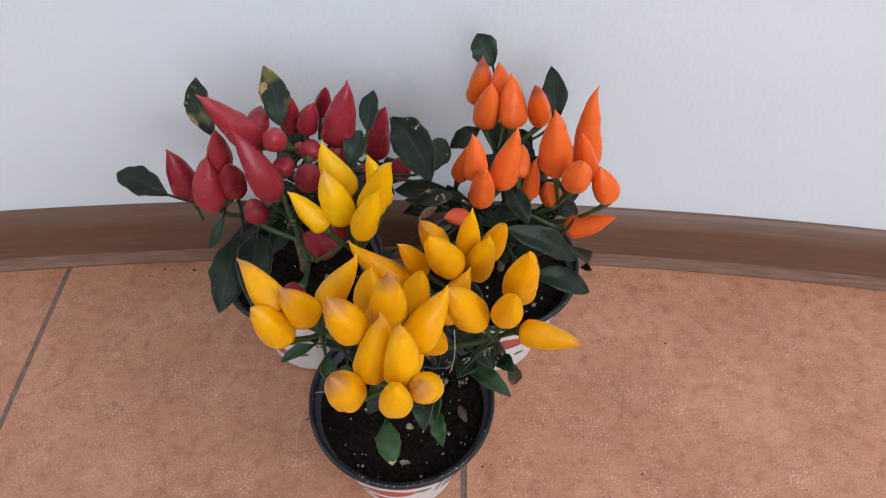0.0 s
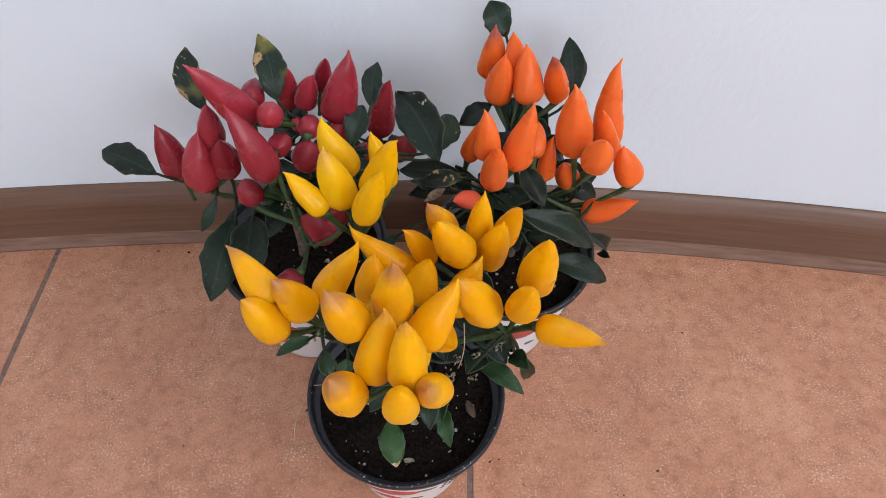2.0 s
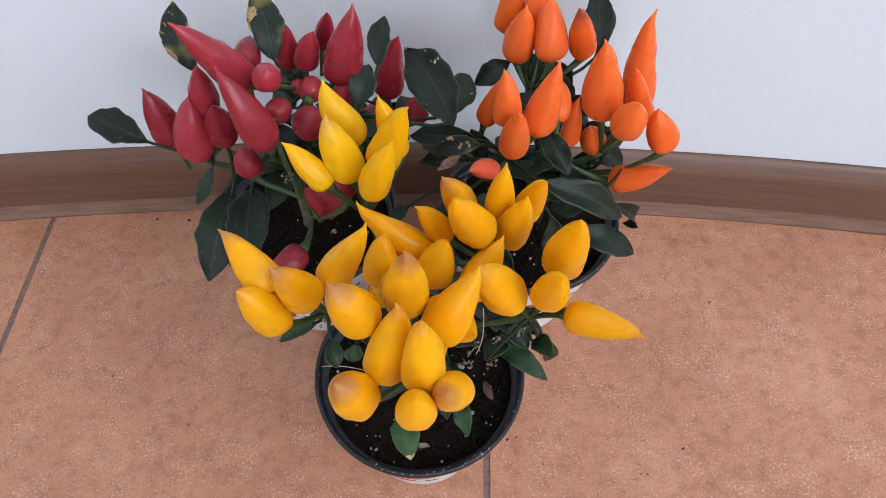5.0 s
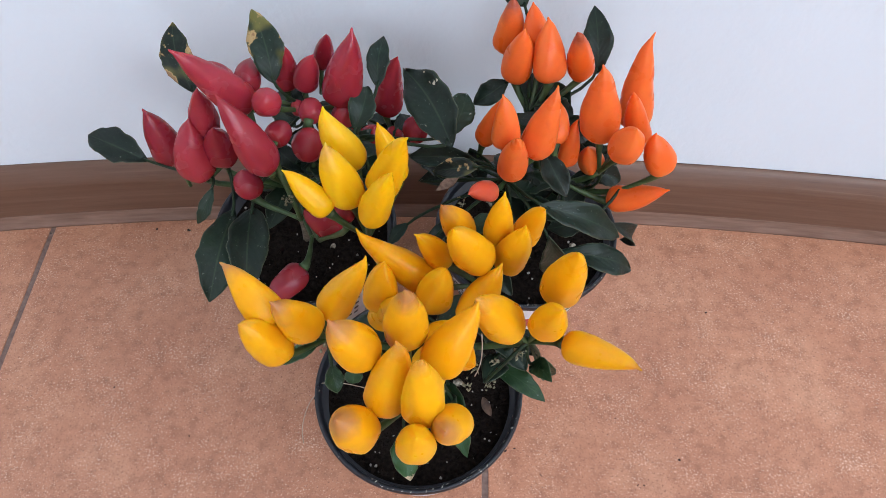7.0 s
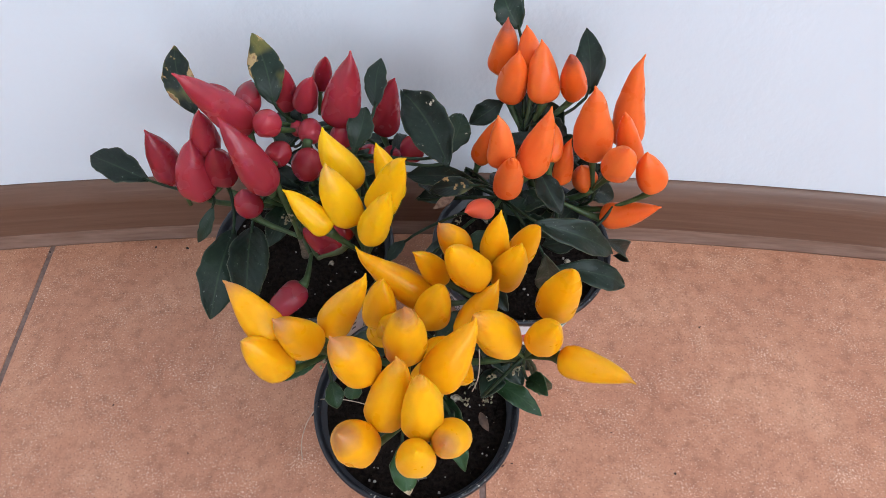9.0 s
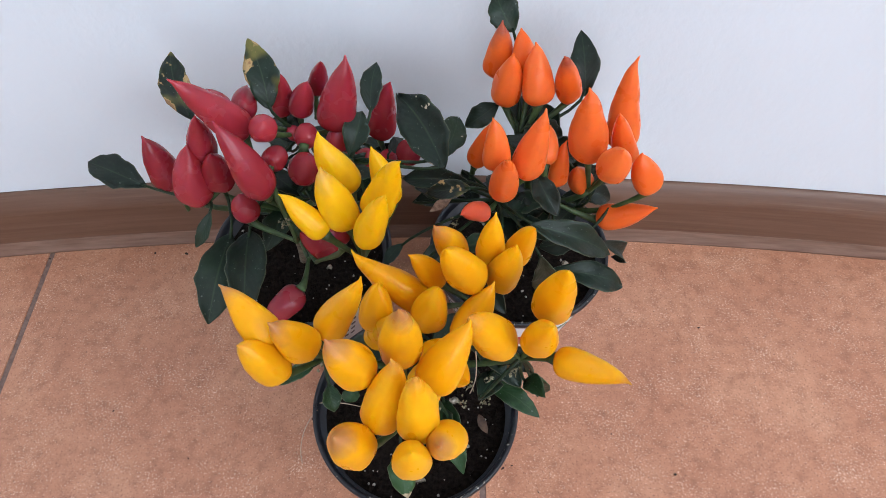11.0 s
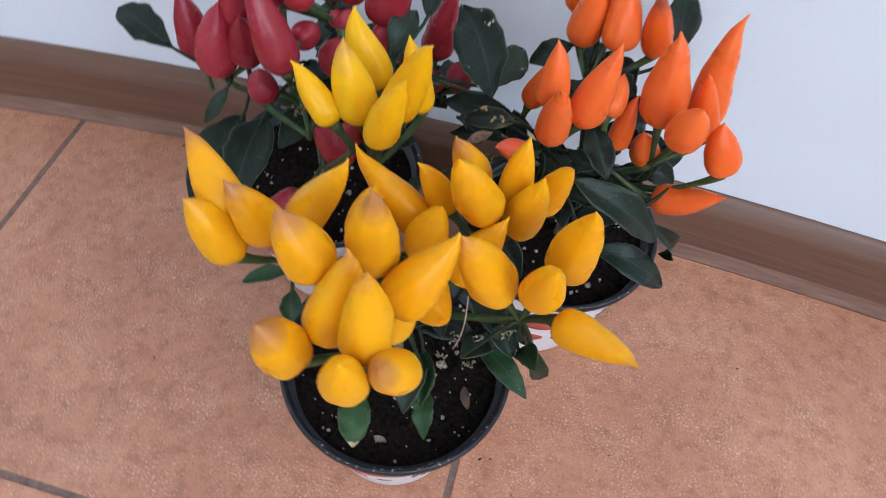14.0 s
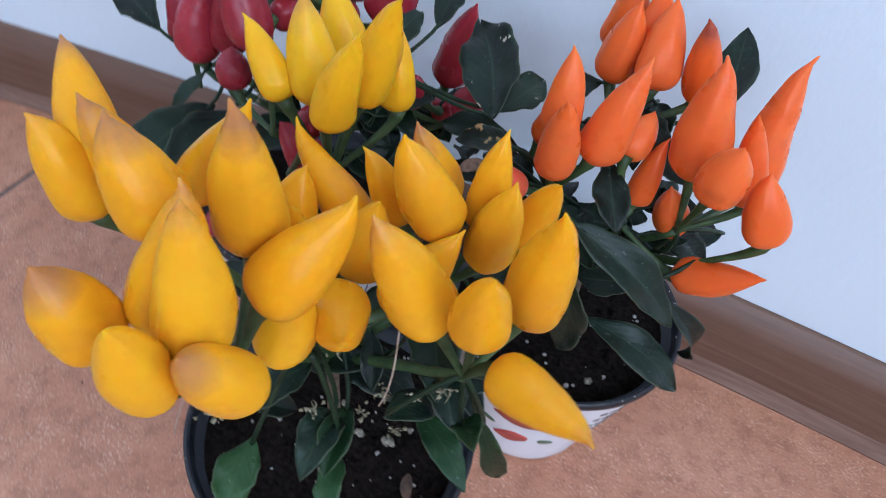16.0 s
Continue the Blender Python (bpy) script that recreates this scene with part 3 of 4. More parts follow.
def leaf(plant, mat, foot, tip, width, droop=None, face=None, stalk=True):
    COUNT[0] += 1
    rnd = random.Random(COUNT[0] * 17 + 3)
    base = Vector(plant.location)
    a, t = Vector(foot), Vector(tip)
    along = t - a
    size = along.length
    ax = along.normalized()
    up = (Vector(face) if face else (EYE_MID - (a + t) / 2).normalized() * 0.8 + Vector((0, 0, 0.35)))
    up = (up - ax * up.dot(ax)).normalized()
    side = up.cross(ax)
    nu, nv = 22, 8
    bm = bmesh.new()
    uvl = bm.loops.layers.uv.new("leaf_uv")
    arch = (droop if droop is not None else rnd.uniform(0.04, 0.12)) * size
    twist = rnd.uniform(-0.45, 0.45)
    shape, curl, cup = rnd.uniform(0.85, 1.15), rnd.uniform(-0.03, 0.16), rnd.uniform(0.10, 0.55)
    sway = rnd.uniform(-0.07, 0.07) * size
    grid, uv = [], {}
    for i in range(nu + 1):
        u = i / nu
        w = 0.5 * width * max(0.03, math.sin(math.pi * u ** shape) ** 0.80)
        row = []
        for j in range(nv + 1):
            v = 2 * j / nv - 1
            half = 0.0 if v < 0 else 7.0
            edge = 1 + (0.16 * noise.noise((u * 4.0 + COUNT[0], half, 0.5)) + 0.10 * noise.noise((u * 11.0 + COUNT[0], half, 3.5))) * abs(v) ** 1.5
            wave = 0.17 * noise.noise((u * 5.0 + COUNT[0], half, 8.5)) * width * v * v
            lift = arch * math.sin(math.pi * u) + cup * w * abs(v) ** 1.4 + wave + twist * w * v * u - curl * size * u ** 3
            p = a + along * u + side * (v * w * edge + sway * math.sin(math.pi * u)) + up * lift
            vert = bm.verts.new(p - base)
            uv[vert] = (u, 0.5 + v / 2)
            row.append(vert)
        grid.append(row)
    for r0, r1 in zip(grid, grid[1:]):
        for j in range(nv):
            f = bm.faces.new((r0[j], r0[j + 1], r1[j + 1], r1[j]))
            for lp in f.loops:
                lp[uvl].uv = uv[lp.vert]
    bmesh.ops.recalc_face_normals(bm, faces=bm.faces[:])
    bmesh.ops.solidify(bm, geom=bm.faces[:], thickness=0.00035)
    ob = part("leaf", bm, mat, plant)
    if stalk:
        node = min(NODES[plant.name], key=lambda p: (p - (a - base)).length)
        gap = node - (a - base)
        if gap.length > 0.045:
            node = (a - base) + gap.normalized() * 0.045
        b = bmesh.new()
        pts = bezier(a - base + ax * size * 0.10 + up * arch * 0.3, a - base - ax * 0.008, node + Vector((0, 0, 0.004)), node, 7)
        tube(b, pts, [0.0007, 0.0008, 0.0008, 0.0009, 0.0009, 0.0010, 0.0011], 6)
        part("leaf_stalk", b, stalk_green, ob)
    return ob


def undergrowth(plant, count, seed, low, high, reach):
    """Small inner leaves between the branches."""
    rnd = random.Random(seed)
    base = Vector(plant.location)
    for _ in range(count):
        node = rnd.choice(NODES[plant.name]) + base
        k = rnd.uniform(0.25, 0.9)
        a = (base + Vector((0, 0, 0.14))) * (1 - k) + node * k
        ang = rnd.uniform(0, 2 * math.pi)
        size = rnd.uniform(0.020, 0.034)
        z = min(max(a.z, low), high)
        t = Vector((a.x + size * math.cos(ang), a.y + size * math.sin(ang) - 0.004, z - rnd.uniform(-0.006, 0.014)))
        if math.hypot(t.x - base.x, t.y - base.y) > reach:
            continue
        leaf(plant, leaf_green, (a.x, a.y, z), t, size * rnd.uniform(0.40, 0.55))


def withered_flowers(plant, spots):
    """Dried flower remains: a few curled petals and crumbs at a branch node."""
    for s in spots:
        b = bmesh.new()
        rnd = random.Random(int(abs(s[0]) * 9000) + 3)
        mid = Vector(s) - Vector(plant.location)

        def near(reach):
            return mid + Vector((rnd.uniform(-1, 1), rnd.uniform(-1, 1), rnd.uniform(-1, 1))) * reach
        for _ in range(3):
            ends = [near(0.0016), near(0.0026), near(0.0030), near(0.0026)]
            tube(b, bezier(*ends, 7), [0.0001, 0.0002, 0.0003, 0.00035, 0.0003, 0.0002, 0.0001], 5)
        for _ in range(9):
            g = bmesh.ops.create_icosphere(b, subdivisions=1, radius=rnd.uniform(0.0003, 0.0008), matrix=Matrix.Translation(near(0.0026)))
            for v in g["verts"]:
                v.co += Vector((rnd.uniform(-1, 1), rnd.uniform(-1, 1), rnd.uniform(-1, 1))) * 0.0003
        part("withered_flower", b, withered, plant, "dry brownish flower remains")


# ---- the plant with yellow fruit ----
yellow_plant = potted_plant(0.0444, 0.3256, 262, "pepper plant with upright yellow fruit in a printed white pot")
stems(yellow_plant, (0.044, 0.325, SOIL_Z), (0.046, 0.322, 0.150),
      [(0.0100, 0.3067, 0.1960), (0.0931, 0.3097, 0.1920), (0.0207, 0.3608, 0.1900), (0.0738, 0.3401, 0.1860), (0.0502, 0.2988, 0.1940), (0.0464, 0.2753, 0.2060), (0.0389, 0.3262, 0.1860)])
fruit(yellow_plant, lemon, (0.0121, 0.3852, 0.2193), (0.0020, 0.3914, 0.2429), 0.0080)
fruit(yellow_plant, lemon_blush, (0.0145, 0.3620, 0.2239), (0.0070, 0.3659, 0.2496), 0.0081)
fruit(yellow_plant, lemon, (0.0033, 0.3567, 0.2219), (-0.0099, 0.3613, 0.2387), 0.0062, taper=1.72)
fruit(yellow_plant, lemon, (0.0301, 0.3645, 0.2283), (0.0403, 0.3604, 0.2624), 0.0075)
fruit(yellow_plant, lemon, (0.0332, 0.3802, 0.2165), (0.0261, 0.3857, 0.2411), 0.0063)
fruit(yellow_plant, lemon, (0.0269, 0.3503, 0.2257), (0.0362, 0.3488, 0.2553), 0.0067)
fruit(yellow_plant, yellow, (0.0469, 0.3333, 0.2033), (0.0194, 0.3408, 0.2250), 0.0075, taper=1.72)
fruit(yellow_plant, yellow, (0.0548, 0.3388, 0.2107), (0.0453, 0.3374, 0.2301), 0.0058)
fruit(yellow_plant, yellow_blush, (0.0633, 0.3519, 0.2130), (0.0543, 0.3474, 0.2356), 0.0067)
fruit(yellow_plant, yellow, (0.0690, 0.3333, 0.2226), (0.0589, 0.3287, 0.2464), 0.0085)
fruit(yellow_plant, yellow, (0.0792, 0.3478, 0.2154), (0.0799, 0.3481, 0.2436), 0.0064)
fruit(yellow_plant, yellow, (0.0915, 0.3525, 0.2102), (0.0965, 0.3500, 0.2334), 0.0065)
fruit(yellow_plant, yellow, (0.0844, 0.3394, 0.2105), (0.0884, 0.3360, 0.2394), 0.0073)
fruit(yellow_plant, yellow, (0.1030, 0.3196, 0.2218), (0.1048, 0.3140, 0.2572), 0.0082)
fruit(yellow_plant, yellow, (0.0954, 0.2988, 0.2310), (0.0967, 0.2921, 0.2536), 0.0068)
fruit(yellow_plant, yellow_tip, (0.1072, 0.2925, 0.2253), (0.1264, 0.2796, 0.2381), 0.0064, taper=1.72)
fruit(yellow_plant, yellow_tip, (0.0802, 0.3031, 0.2229), (0.0685, 0.2971, 0.2508), 0.0085)
fruit(yellow_plant, yellow, (0.0696, 0.3181, 0.2030), (0.0800, 0.3263, 0.2261), 0.0073)
fruit(yellow_plant, yellow, (0.0528, 0.3239, 0.2033), (0.0570, 0.3243, 0.2276), 0.0079)
fruit(yellow_plant, yellow, (0.0309, 0.3218, 0.2056), (0.0324, 0.3273, 0.2248), 0.0076)
fruit(yellow_plant, yellow, (0.0161, 0.3054, 0.2280), (0.0307, 0.3107, 0.2545), 0.0069, taper=1.72)
fruit(yellow_plant, yellow_blush, (0.0447, 0.2885, 0.2436), (0.0466, 0.2854, 0.2773), 0.0078)
fruit(yellow_plant, yellow_blush, (0.0299, 0.2780, 0.2499), (0.0222, 0.2780, 0.2689), 0.0078)
fruit(yellow_plant, yellow, (0.0306, 0.3238, 0.1839), (0.0444, 0.3032, 0.2369), 0.0071)
fruit(yellow_plant, yellow_tip, (0.0396, 0.2672, 0.2377), (0.0447, 0.2732, 0.2670), 0.0077)
fruit(yellow_plant, yellow_tip, (0.0518, 0.2615, 0.2439), (0.0506, 0.2648, 0.2740), 0.0072)
fruit(yellow_plant, yellow, (0.0580, 0.2808, 0.2406), (0.0694, 0.2902, 0.2623), 0.0079, taper=1.72)
fruit(yellow_plant, yellow, (0.0575, 0.3034, 0.2056), (0.0698, 0.2853, 0.2195), 0.0081)
fruit(yellow_plant, yellow, (0.0516, 0.2878, 0.2071), (0.0556, 0.2918, 0.2281), 0.0078)
fruit(yellow_plant, yellow_blush, (0.0304, 0.2552, 0.2363), (0.0255, 0.2525, 0.2535), 0.0077)
fruit(yellow_plant, yellow, (0.0499, 0.2495, 0.2408), (0.0506, 0.2459, 0.2616), 0.0064)
fruit(yellow_plant, yellow_blush, (0.0616, 0.2585, 0.2366), (0.0587, 0.2497, 0.2543), 0.0068)
fruit(yellow_plant, yellow_blush, (-0.0066, 0.2967, 0.2396), (-0.0202, 0.3070, 0.2547), 0.0067, taper=1.72)
fruit(yellow_plant, yellow_tip, (-0.0043, 0.2881, 0.2274), (-0.0120, 0.2868, 0.2487), 0.0078)
fruit(yellow_plant, yellow_blush, (0.0067, 0.2944, 0.2330), (0.0001, 0.2907, 0.2555), 0.0074)
leaf(yellow_plant, leaf_dry_tip, (0.0400, 0.2850, 0.1480), (0.0443, 0.2631, 0.1428), 0.0125)
leaf(yellow_plant, leaf_fresh, (0.0655, 0.2940, 0.1440), (0.0700, 0.2752, 0.1398), 0.0085)
leaf(yellow_plant, leaf_fresh, (0.0805, 0.3138, 0.1560), (0.1047, 0.2977, 0.1551), 0.0105)
leaf(yellow_plant, leaf_fresh, (0.0987, 0.3174, 0.1634), (0.1123, 0.3230, 0.1170), 0.0086)
leaf(yellow_plant, leaf_fresh, (0.0010, 0.3129, 0.1740), (-0.0144, 0.3040, 0.1720), 0.0067)
leaf(yellow_plant, leaf_fresh, (0.0119, 0.2958, 0.1939), (0.0151, 0.2858, 0.1884), 0.0078)
leaf(yellow_plant, leaf_fresh, (0.0192, 0.3065, 0.1678), (0.0169, 0.3004, 0.1613), 0.0078)
leaf(yellow_plant, leaf_fresh, (0.0600, 0.3080, 0.1500), (0.0649, 0.2845, 0.1501), 0.0105)
leaf(yellow_plant, leaf_green, (0.0314, 0.3030, 0.1624), (0.0202, 0.3241, 0.1598), 0.0107)
leaf(yellow_plant, leaf_green, (-0.0018, 0.3191, 0.1684), (0.0202, 0.3264, 0.1602), 0.0126)
leaf(yellow_plant, leaf_green, (0.1006, 0.3196, 0.1565), (0.0829, 0.3293, 0.1601), 0.0089)
leaf(yellow_plant, leaf_green, (0.0758, 0.2998, 0.1694), (0.0869, 0.3170, 0.1594), 0.0114)
leaf(yellow_plant, leaf_green, (0.0996, 0.3253, 0.1695), (0.0794, 0.3206, 0.1611), 0.0094)
leaf(yellow_plant, leaf_green, (0.0842, 0.3274, 0.1709), (0.0950, 0.3078, 0.1663), 0.0118)
leaf(yellow_plant, leaf_green, (0.0565, 0.3256, 0.1686), (0.0660, 0.3108, 0.1594), 0.0074)
leaf(yellow_plant, leaf_green, (0.0288, 0.2940, 0.1504), (0.0441, 0.3033, 0.1404), 0.0089)
leaf(yellow_plant, leaf_green, (0.0575, 0.3045, 0.1497), (0.0597, 0.2801, 0.1525), 0.0135)
leaf(yellow_plant, leaf_green, (0.0742, 0.3704, 0.1536), (0.0912, 0.3550, 0.1498), 0.0104)
leaf(yellow_plant, leaf_green, (0.0863, 0.3949, 0.1504), (0.0752, 0.3763, 0.1418), 0.0118)
leaf(yellow_plant, leaf_fresh, (0.0965, 0.3080, 0.1720), (0.1024, 0.2967, 0.1840), 0.0085)
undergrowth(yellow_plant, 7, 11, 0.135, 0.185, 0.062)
withered_flowers(yellow_plant, [(0.0079, 0.3056, 0.1920), (0.0901, 0.3066, 0.1860), (0.0719, 0.3061, 0.1700), (0.0560, 0.2932, 0.1680), (0.0679, 0.3001, 0.1650), (0.0789, 0.3029, 0.1600), (0.0475, 0.2643, 0.2050), (0.0809, 0.3091, 0.1700), (0.1020, 0.3225, 0.1900), (0.0592, 0.3017, 0.1900)])

leaf(yellow_plant, dry_brown, (0.0800, 0.3229, 0.0905), (0.0846, 0.3125, 0.0890), 0.0045, stalk=False)
for ends in (((-0.0097, 0.3218, 0.0955), (-0.0172, 0.3157, 0.0930), (-0.0234, 0.3091, 0.0700), (-0.0215, 0.3029, 0.0600)), ((-0.0092, 0.3257, 0.0958), (0.0030, 0.3240, 0.1040), (0.0131, 0.3202, 0.1080), (0.0211, 0.3163, 0.1120)),
             ((0.0732, 0.3089, 0.2000), (0.0741, 0.3066, 0.1880), (0.0750, 0.3054, 0.1780), (0.0719, 0.3041, 0.1660))):
    b = bmesh.new()
    tube(b, [p - Vector(yellow_plant.location) for p in bezier(*ends, 12)], [0.00028] * 12, 5)
    part("dry_fibre", b, dry_fibre, yellow_plant, "pale thin dry fibre")

# ---- the plant with red fruit ----
red_plant = potted_plant(-0.0322, 0.4300, 250, "pepper plant with dark red fruit in a printed white pot")
stems(red_plant, (-0.032, 0.426, SOIL_Z), (-0.029, 0.419, 0.150),
      [(-0.0686, 0.4063, 0.1700), (-0.0324, 0.4007, 0.1840), (-0.0104, 0.4086, 0.1860), (-0.0143, 0.4302, 0.2000), (0.0095, 0.4203, 0.1920), (0.0290, 0.4410, 0.1620), (-0.0066, 0.3748, 0.1650), (-0.0145, 0.3772, 0.1800), (-0.0545, 0.4046, 0.1800), (-0.0143, 0.3869, 0.1500)])
fruit(red_plant, red, (-0.0412, 0.4119, 0.2258), (-0.0589, 0.4043, 0.2608), 0.0084, taper=1.72)
fruit(red_plant, red, (-0.0277, 0.3849, 0.2156), (-0.0411, 0.3906, 0.2486), 0.0084, taper=1.72)
fruit(red_plant, red, (-0.0940, 0.4263, 0.1696), (-0.0985, 0.4282, 0.1986), 0.0090)
fruit(red_plant, red, (-0.0652, 0.4187, 0.1983), (-0.0618, 0.4170, 0.2264), 0.0076)
fruit(red_plant, red, (-0.0714, 0.4073, 0.1830), (-0.0695, 0.4127, 0.2101), 0.0102)
fruit(red_plant, red, (-0.0580, 0.4109, 0.1880), (-0.0557, 0.4060, 0.2114), 0.0083)
fruit(red_plant, red, (-0.0399, 0.3890, 0.1895), (-0.0411, 0.3904, 0.1960), 0.0069)
fruit(red_plant, red, (-0.0249, 0.4035, 0.2323), (-0.0235, 0.4010, 0.2377), 0.0065)
fruit(red_plant, red, (-0.0148, 0.4371, 0.2138), (-0.0087, 0.4340, 0.2331), 0.0064)
fruit(red_plant, red, (-0.0095, 0.4561, 0.2094), (-0.0044, 0.4537, 0.2290), 0.0053)
fruit(red_plant, red, (0.0044, 0.4298, 0.2162), (0.0128, 0.4329, 0.2492), 0.0099, taper=1.72)
fruit(red_plant, red, (0.0219, 0.4589, 0.1775), (0.0287, 0.4587, 0.2121), 0.0085, taper=1.72)
fruit(red_plant, red, (-0.0264, 0.4427, 0.2079), (-0.0241, 0.4421, 0.2322), 0.0059)
fruit(red_plant, red, (-0.0400, 0.4262, 0.2233), (-0.0402, 0.4385, 0.2260), 0.0066)
fruit(red_plant, red, (-0.0503, 0.4262, 0.2246), (-0.0581, 0.4335, 0.2281), 0.0047)
fruit(red_plant, red, (-0.0225, 0.3995, 0.2157), (-0.0208, 0.4051, 0.2153), 0.0060)
fruit(red_plant, red, (-0.0111, 0.4040, 0.2030), (-0.0085, 0.4038, 0.2104), 0.0078)
fruit(red_plant, red, (-0.0112, 0.4210, 0.2083), (-0.0108, 0.4272, 0.2086), 0.0060)
fruit(red_plant, red, (-0.0176, 0.4240, 0.2070), (-0.0196, 0.4264, 0.2098), 0.0037)
fruit(red_plant, red, (0.0043, 0.4231, 0.2037), (0.0065, 0.4232, 0.2099), 0.0063)
fruit(red_plant, red, (0.0385, 0.4399, 0.1764), (0.0391, 0.4399, 0.1834), 0.0071)
fruit(red_plant, red, (0.0263, 0.4429, 0.1679), (0.0259, 0.4473, 0.1663), 0.0053)
fruit(red_plant, red, (0.0157, 0.4311, 0.1785), (0.0170, 0.4318, 0.1849), 0.0067)
fruit(red_plant, red, (-0.0031, 0.3834, 0.1676), (-0.0127, 0.3790, 0.1855), 0.0077)
fruit(red_plant, red, (-0.0210, 0.3639, 0.1460), (-0.0365, 0.3494, 0.1360), 0.0074)
fruit(red_plant, red, (0.0112, 0.3632, 0.2055), (0.0090, 0.3692, 0.2098), 0.0051)
fruit(red_plant, red, (0.0071, 0.4324, 0.1753), (0.0070, 0.4384, 0.1764), 0.0060)
leaf(red_plant, leaf_worn, (-0.0708, 0.4314, 0.2083), (-0.0824, 0.4604, 0.2277), 0.0154)
leaf(red_plant, leaf_worn, (-0.0270, 0.4244, 0.2237), (-0.0367, 0.4485, 0.2467), 0.0157)
leaf(red_plant, leaf_green, (-0.1031, 0.4182, 0.1696), (-0.1364, 0.4298, 0.1762), 0.0171)
leaf(red_plant, leaf_green, (-0.0637, 0.3999, 0.1741), (-0.0730, 0.3851, 0.1602), 0.0074)
leaf(red_plant, leaf_green, (-0.0520, 0.3900, 0.1690), (-0.0560, 0.3400, 0.1634), 0.0215)
leaf(red_plant, leaf_green, (-0.0430, 0.3900, 0.1700), (-0.0385, 0.3430, 0.1640), 0.0205)
leaf(red_plant, leaf_green, (0.0196, 0.4422, 0.2053), (0.0218, 0.4666, 0.2181), 0.0118)
leaf(red_plant, leaf_green, (0.0110, 0.4111, 0.2063), (0.0165, 0.4305, 0.2186), 0.0130)
leaf(red_plant, leaf_spotted, (0.0585, 0.4100, 0.1983), (0.0329, 0.4522, 0.2098), 0.0230)
leaf(red_plant, leaf_spotted, (0.0569, 0.4199, 0.1943), (0.0652, 0.4493, 0.1949), 0.0147)
leaf(red_plant, leaf_green, (-0.0316, 0.4312, 0.1740), (-0.0153, 0.4425, 0.1684), 0.0109)
leaf(red_plant, leaf_green, (0.0065, 0.4285, 0.1788), (0.0077, 0.4072, 0.1750), 0.0120)
leaf(red_plant, leaf_green, (-0.0348, 0.4382, 0.1731), (-0.0366, 0.4600, 0.1671), 0.0098)
leaf(red_plant, leaf_green, (0.0022, 0.4307, 0.1859), (-0.0154, 0.4390, 0.1805), 0.0083)
leaf(red_plant, leaf_green, (-0.0042, 0.4079, 0.1812), (0.0132, 0.4194, 0.1736), 0.0114)
leaf(red_plant, leaf_green, (-0.0224, 0.4168, 0.1731), (-0.0028, 0.4086, 0.1767), 0.0110)
leaf(red_plant, leaf_green, (-0.0113, 0.4326, 0.1745), (0.0128, 0.4405, 0.1649), 0.0132)
leaf(red_plant, leaf_green, (0.0029, 0.4242, 0.1793), (0.0068, 0.4419, 0.1721), 0.0096)
leaf(red_plant, leaf_green, (-0.0132, 0.4177, 0.1832), (0.0019, 0.4361, 0.1800), 0.0104)
leaf(red_plant, leaf_green, (0.0029, 0.4271, 0.1838), (0.0090, 0.4086, 0.1740), 0.0099)
leaf(red_plant, leaf_green, (-0.0002, 0.4002, 0.1789), (-0.0144, 0.4164, 0.1785), 0.0110)
leaf(red_plant, leaf_green, (0.0076, 0.4501, 0.1726), (0.0041, 0.4342, 0.1732), 0.0088)
leaf(red_plant, leaf_green, (-0.0058, 0.4428, 0.1785), (0.0152, 0.4394, 0.1741), 0.0090)
leaf(red_plant, leaf_green, (-0.0353, 0.4261, 0.1749), (-0.0152, 0.4116, 0.1735), 0.0121)
leaf(red_plant, leaf_green, (0.0081, 0.4326, 0.1680), (0.0265, 0.4199, 0.1670), 0.0096)
leaf(red_plant, leaf_green, (0.0118, 0.4212, 0.1739), (0.0091, 0.4411, 0.1679), 0.0109)
leaf(red_plant, leaf_green, (-0.0020, 0.4369, 0.1557), (0.0157, 0.4455, 0.1583), 0.0111)
leaf(red_plant, leaf_green, (-0.0066, 0.4249, 0.1621), (0.0147, 0.4194, 0.1541), 0.0101)
leaf(red_plant, leaf_green, (0.0271, 0.4433, 0.1728), (0.0349, 0.4611, 0.1666), 0.0110)
leaf(red_plant, leaf_green, (0.0381, 0.4552, 0.1611), (0.0127, 0.4524, 0.1609), 0.0112)
leaf(red_plant, leaf_green, (0.0142, 0.4135, 0.1670), (-0.0042, 0.4234, 0.1656), 0.0115)
leaf(red_plant, leaf_green, (0.0227, 0.4578, 0.1608), (0.0081, 0.4700, 0.1510), 0.0091)
leaf(red_plant, leaf_green, (0.0013, 0.4120, 0.1533), (0.0245, 0.4184, 0.1503), 0.0136)
leaf(red_plant, leaf_green, (-0.0194, 0.4464, 0.1827), (-0.0032, 0.4515, 0.1777), 0.0096)
leaf(red_plant, leaf_green, (-0.0366, 0.4232, 0.1701), (-0.0220, 0.4129, 0.1713), 0.0085)
leaf(red_plant, leaf_green, (-0.0228, 0.4232, 0.1802), (-0.0295, 0.4375, 0.1746), 0.0078)
leaf(red_plant, leaf_green, (-0.0152, 0.4337, 0.1741), (0.0087, 0.4310, 0.1771), 0.0128)
leaf(red_plant, leaf_green, (-0.0284, 0.4433, 0.1722), (-0.0417, 0.4600, 0.1728), 0.0117)
leaf(red_plant, leaf_green, (0.0170, 0.4538, 0.1540), (0.0340, 0.4372, 0.1568), 0.0117)
leaf(red_plant, leaf_green, (0.0286, 0.4387, 0.1577), (0.0146, 0.4535, 0.1559), 0.0119)
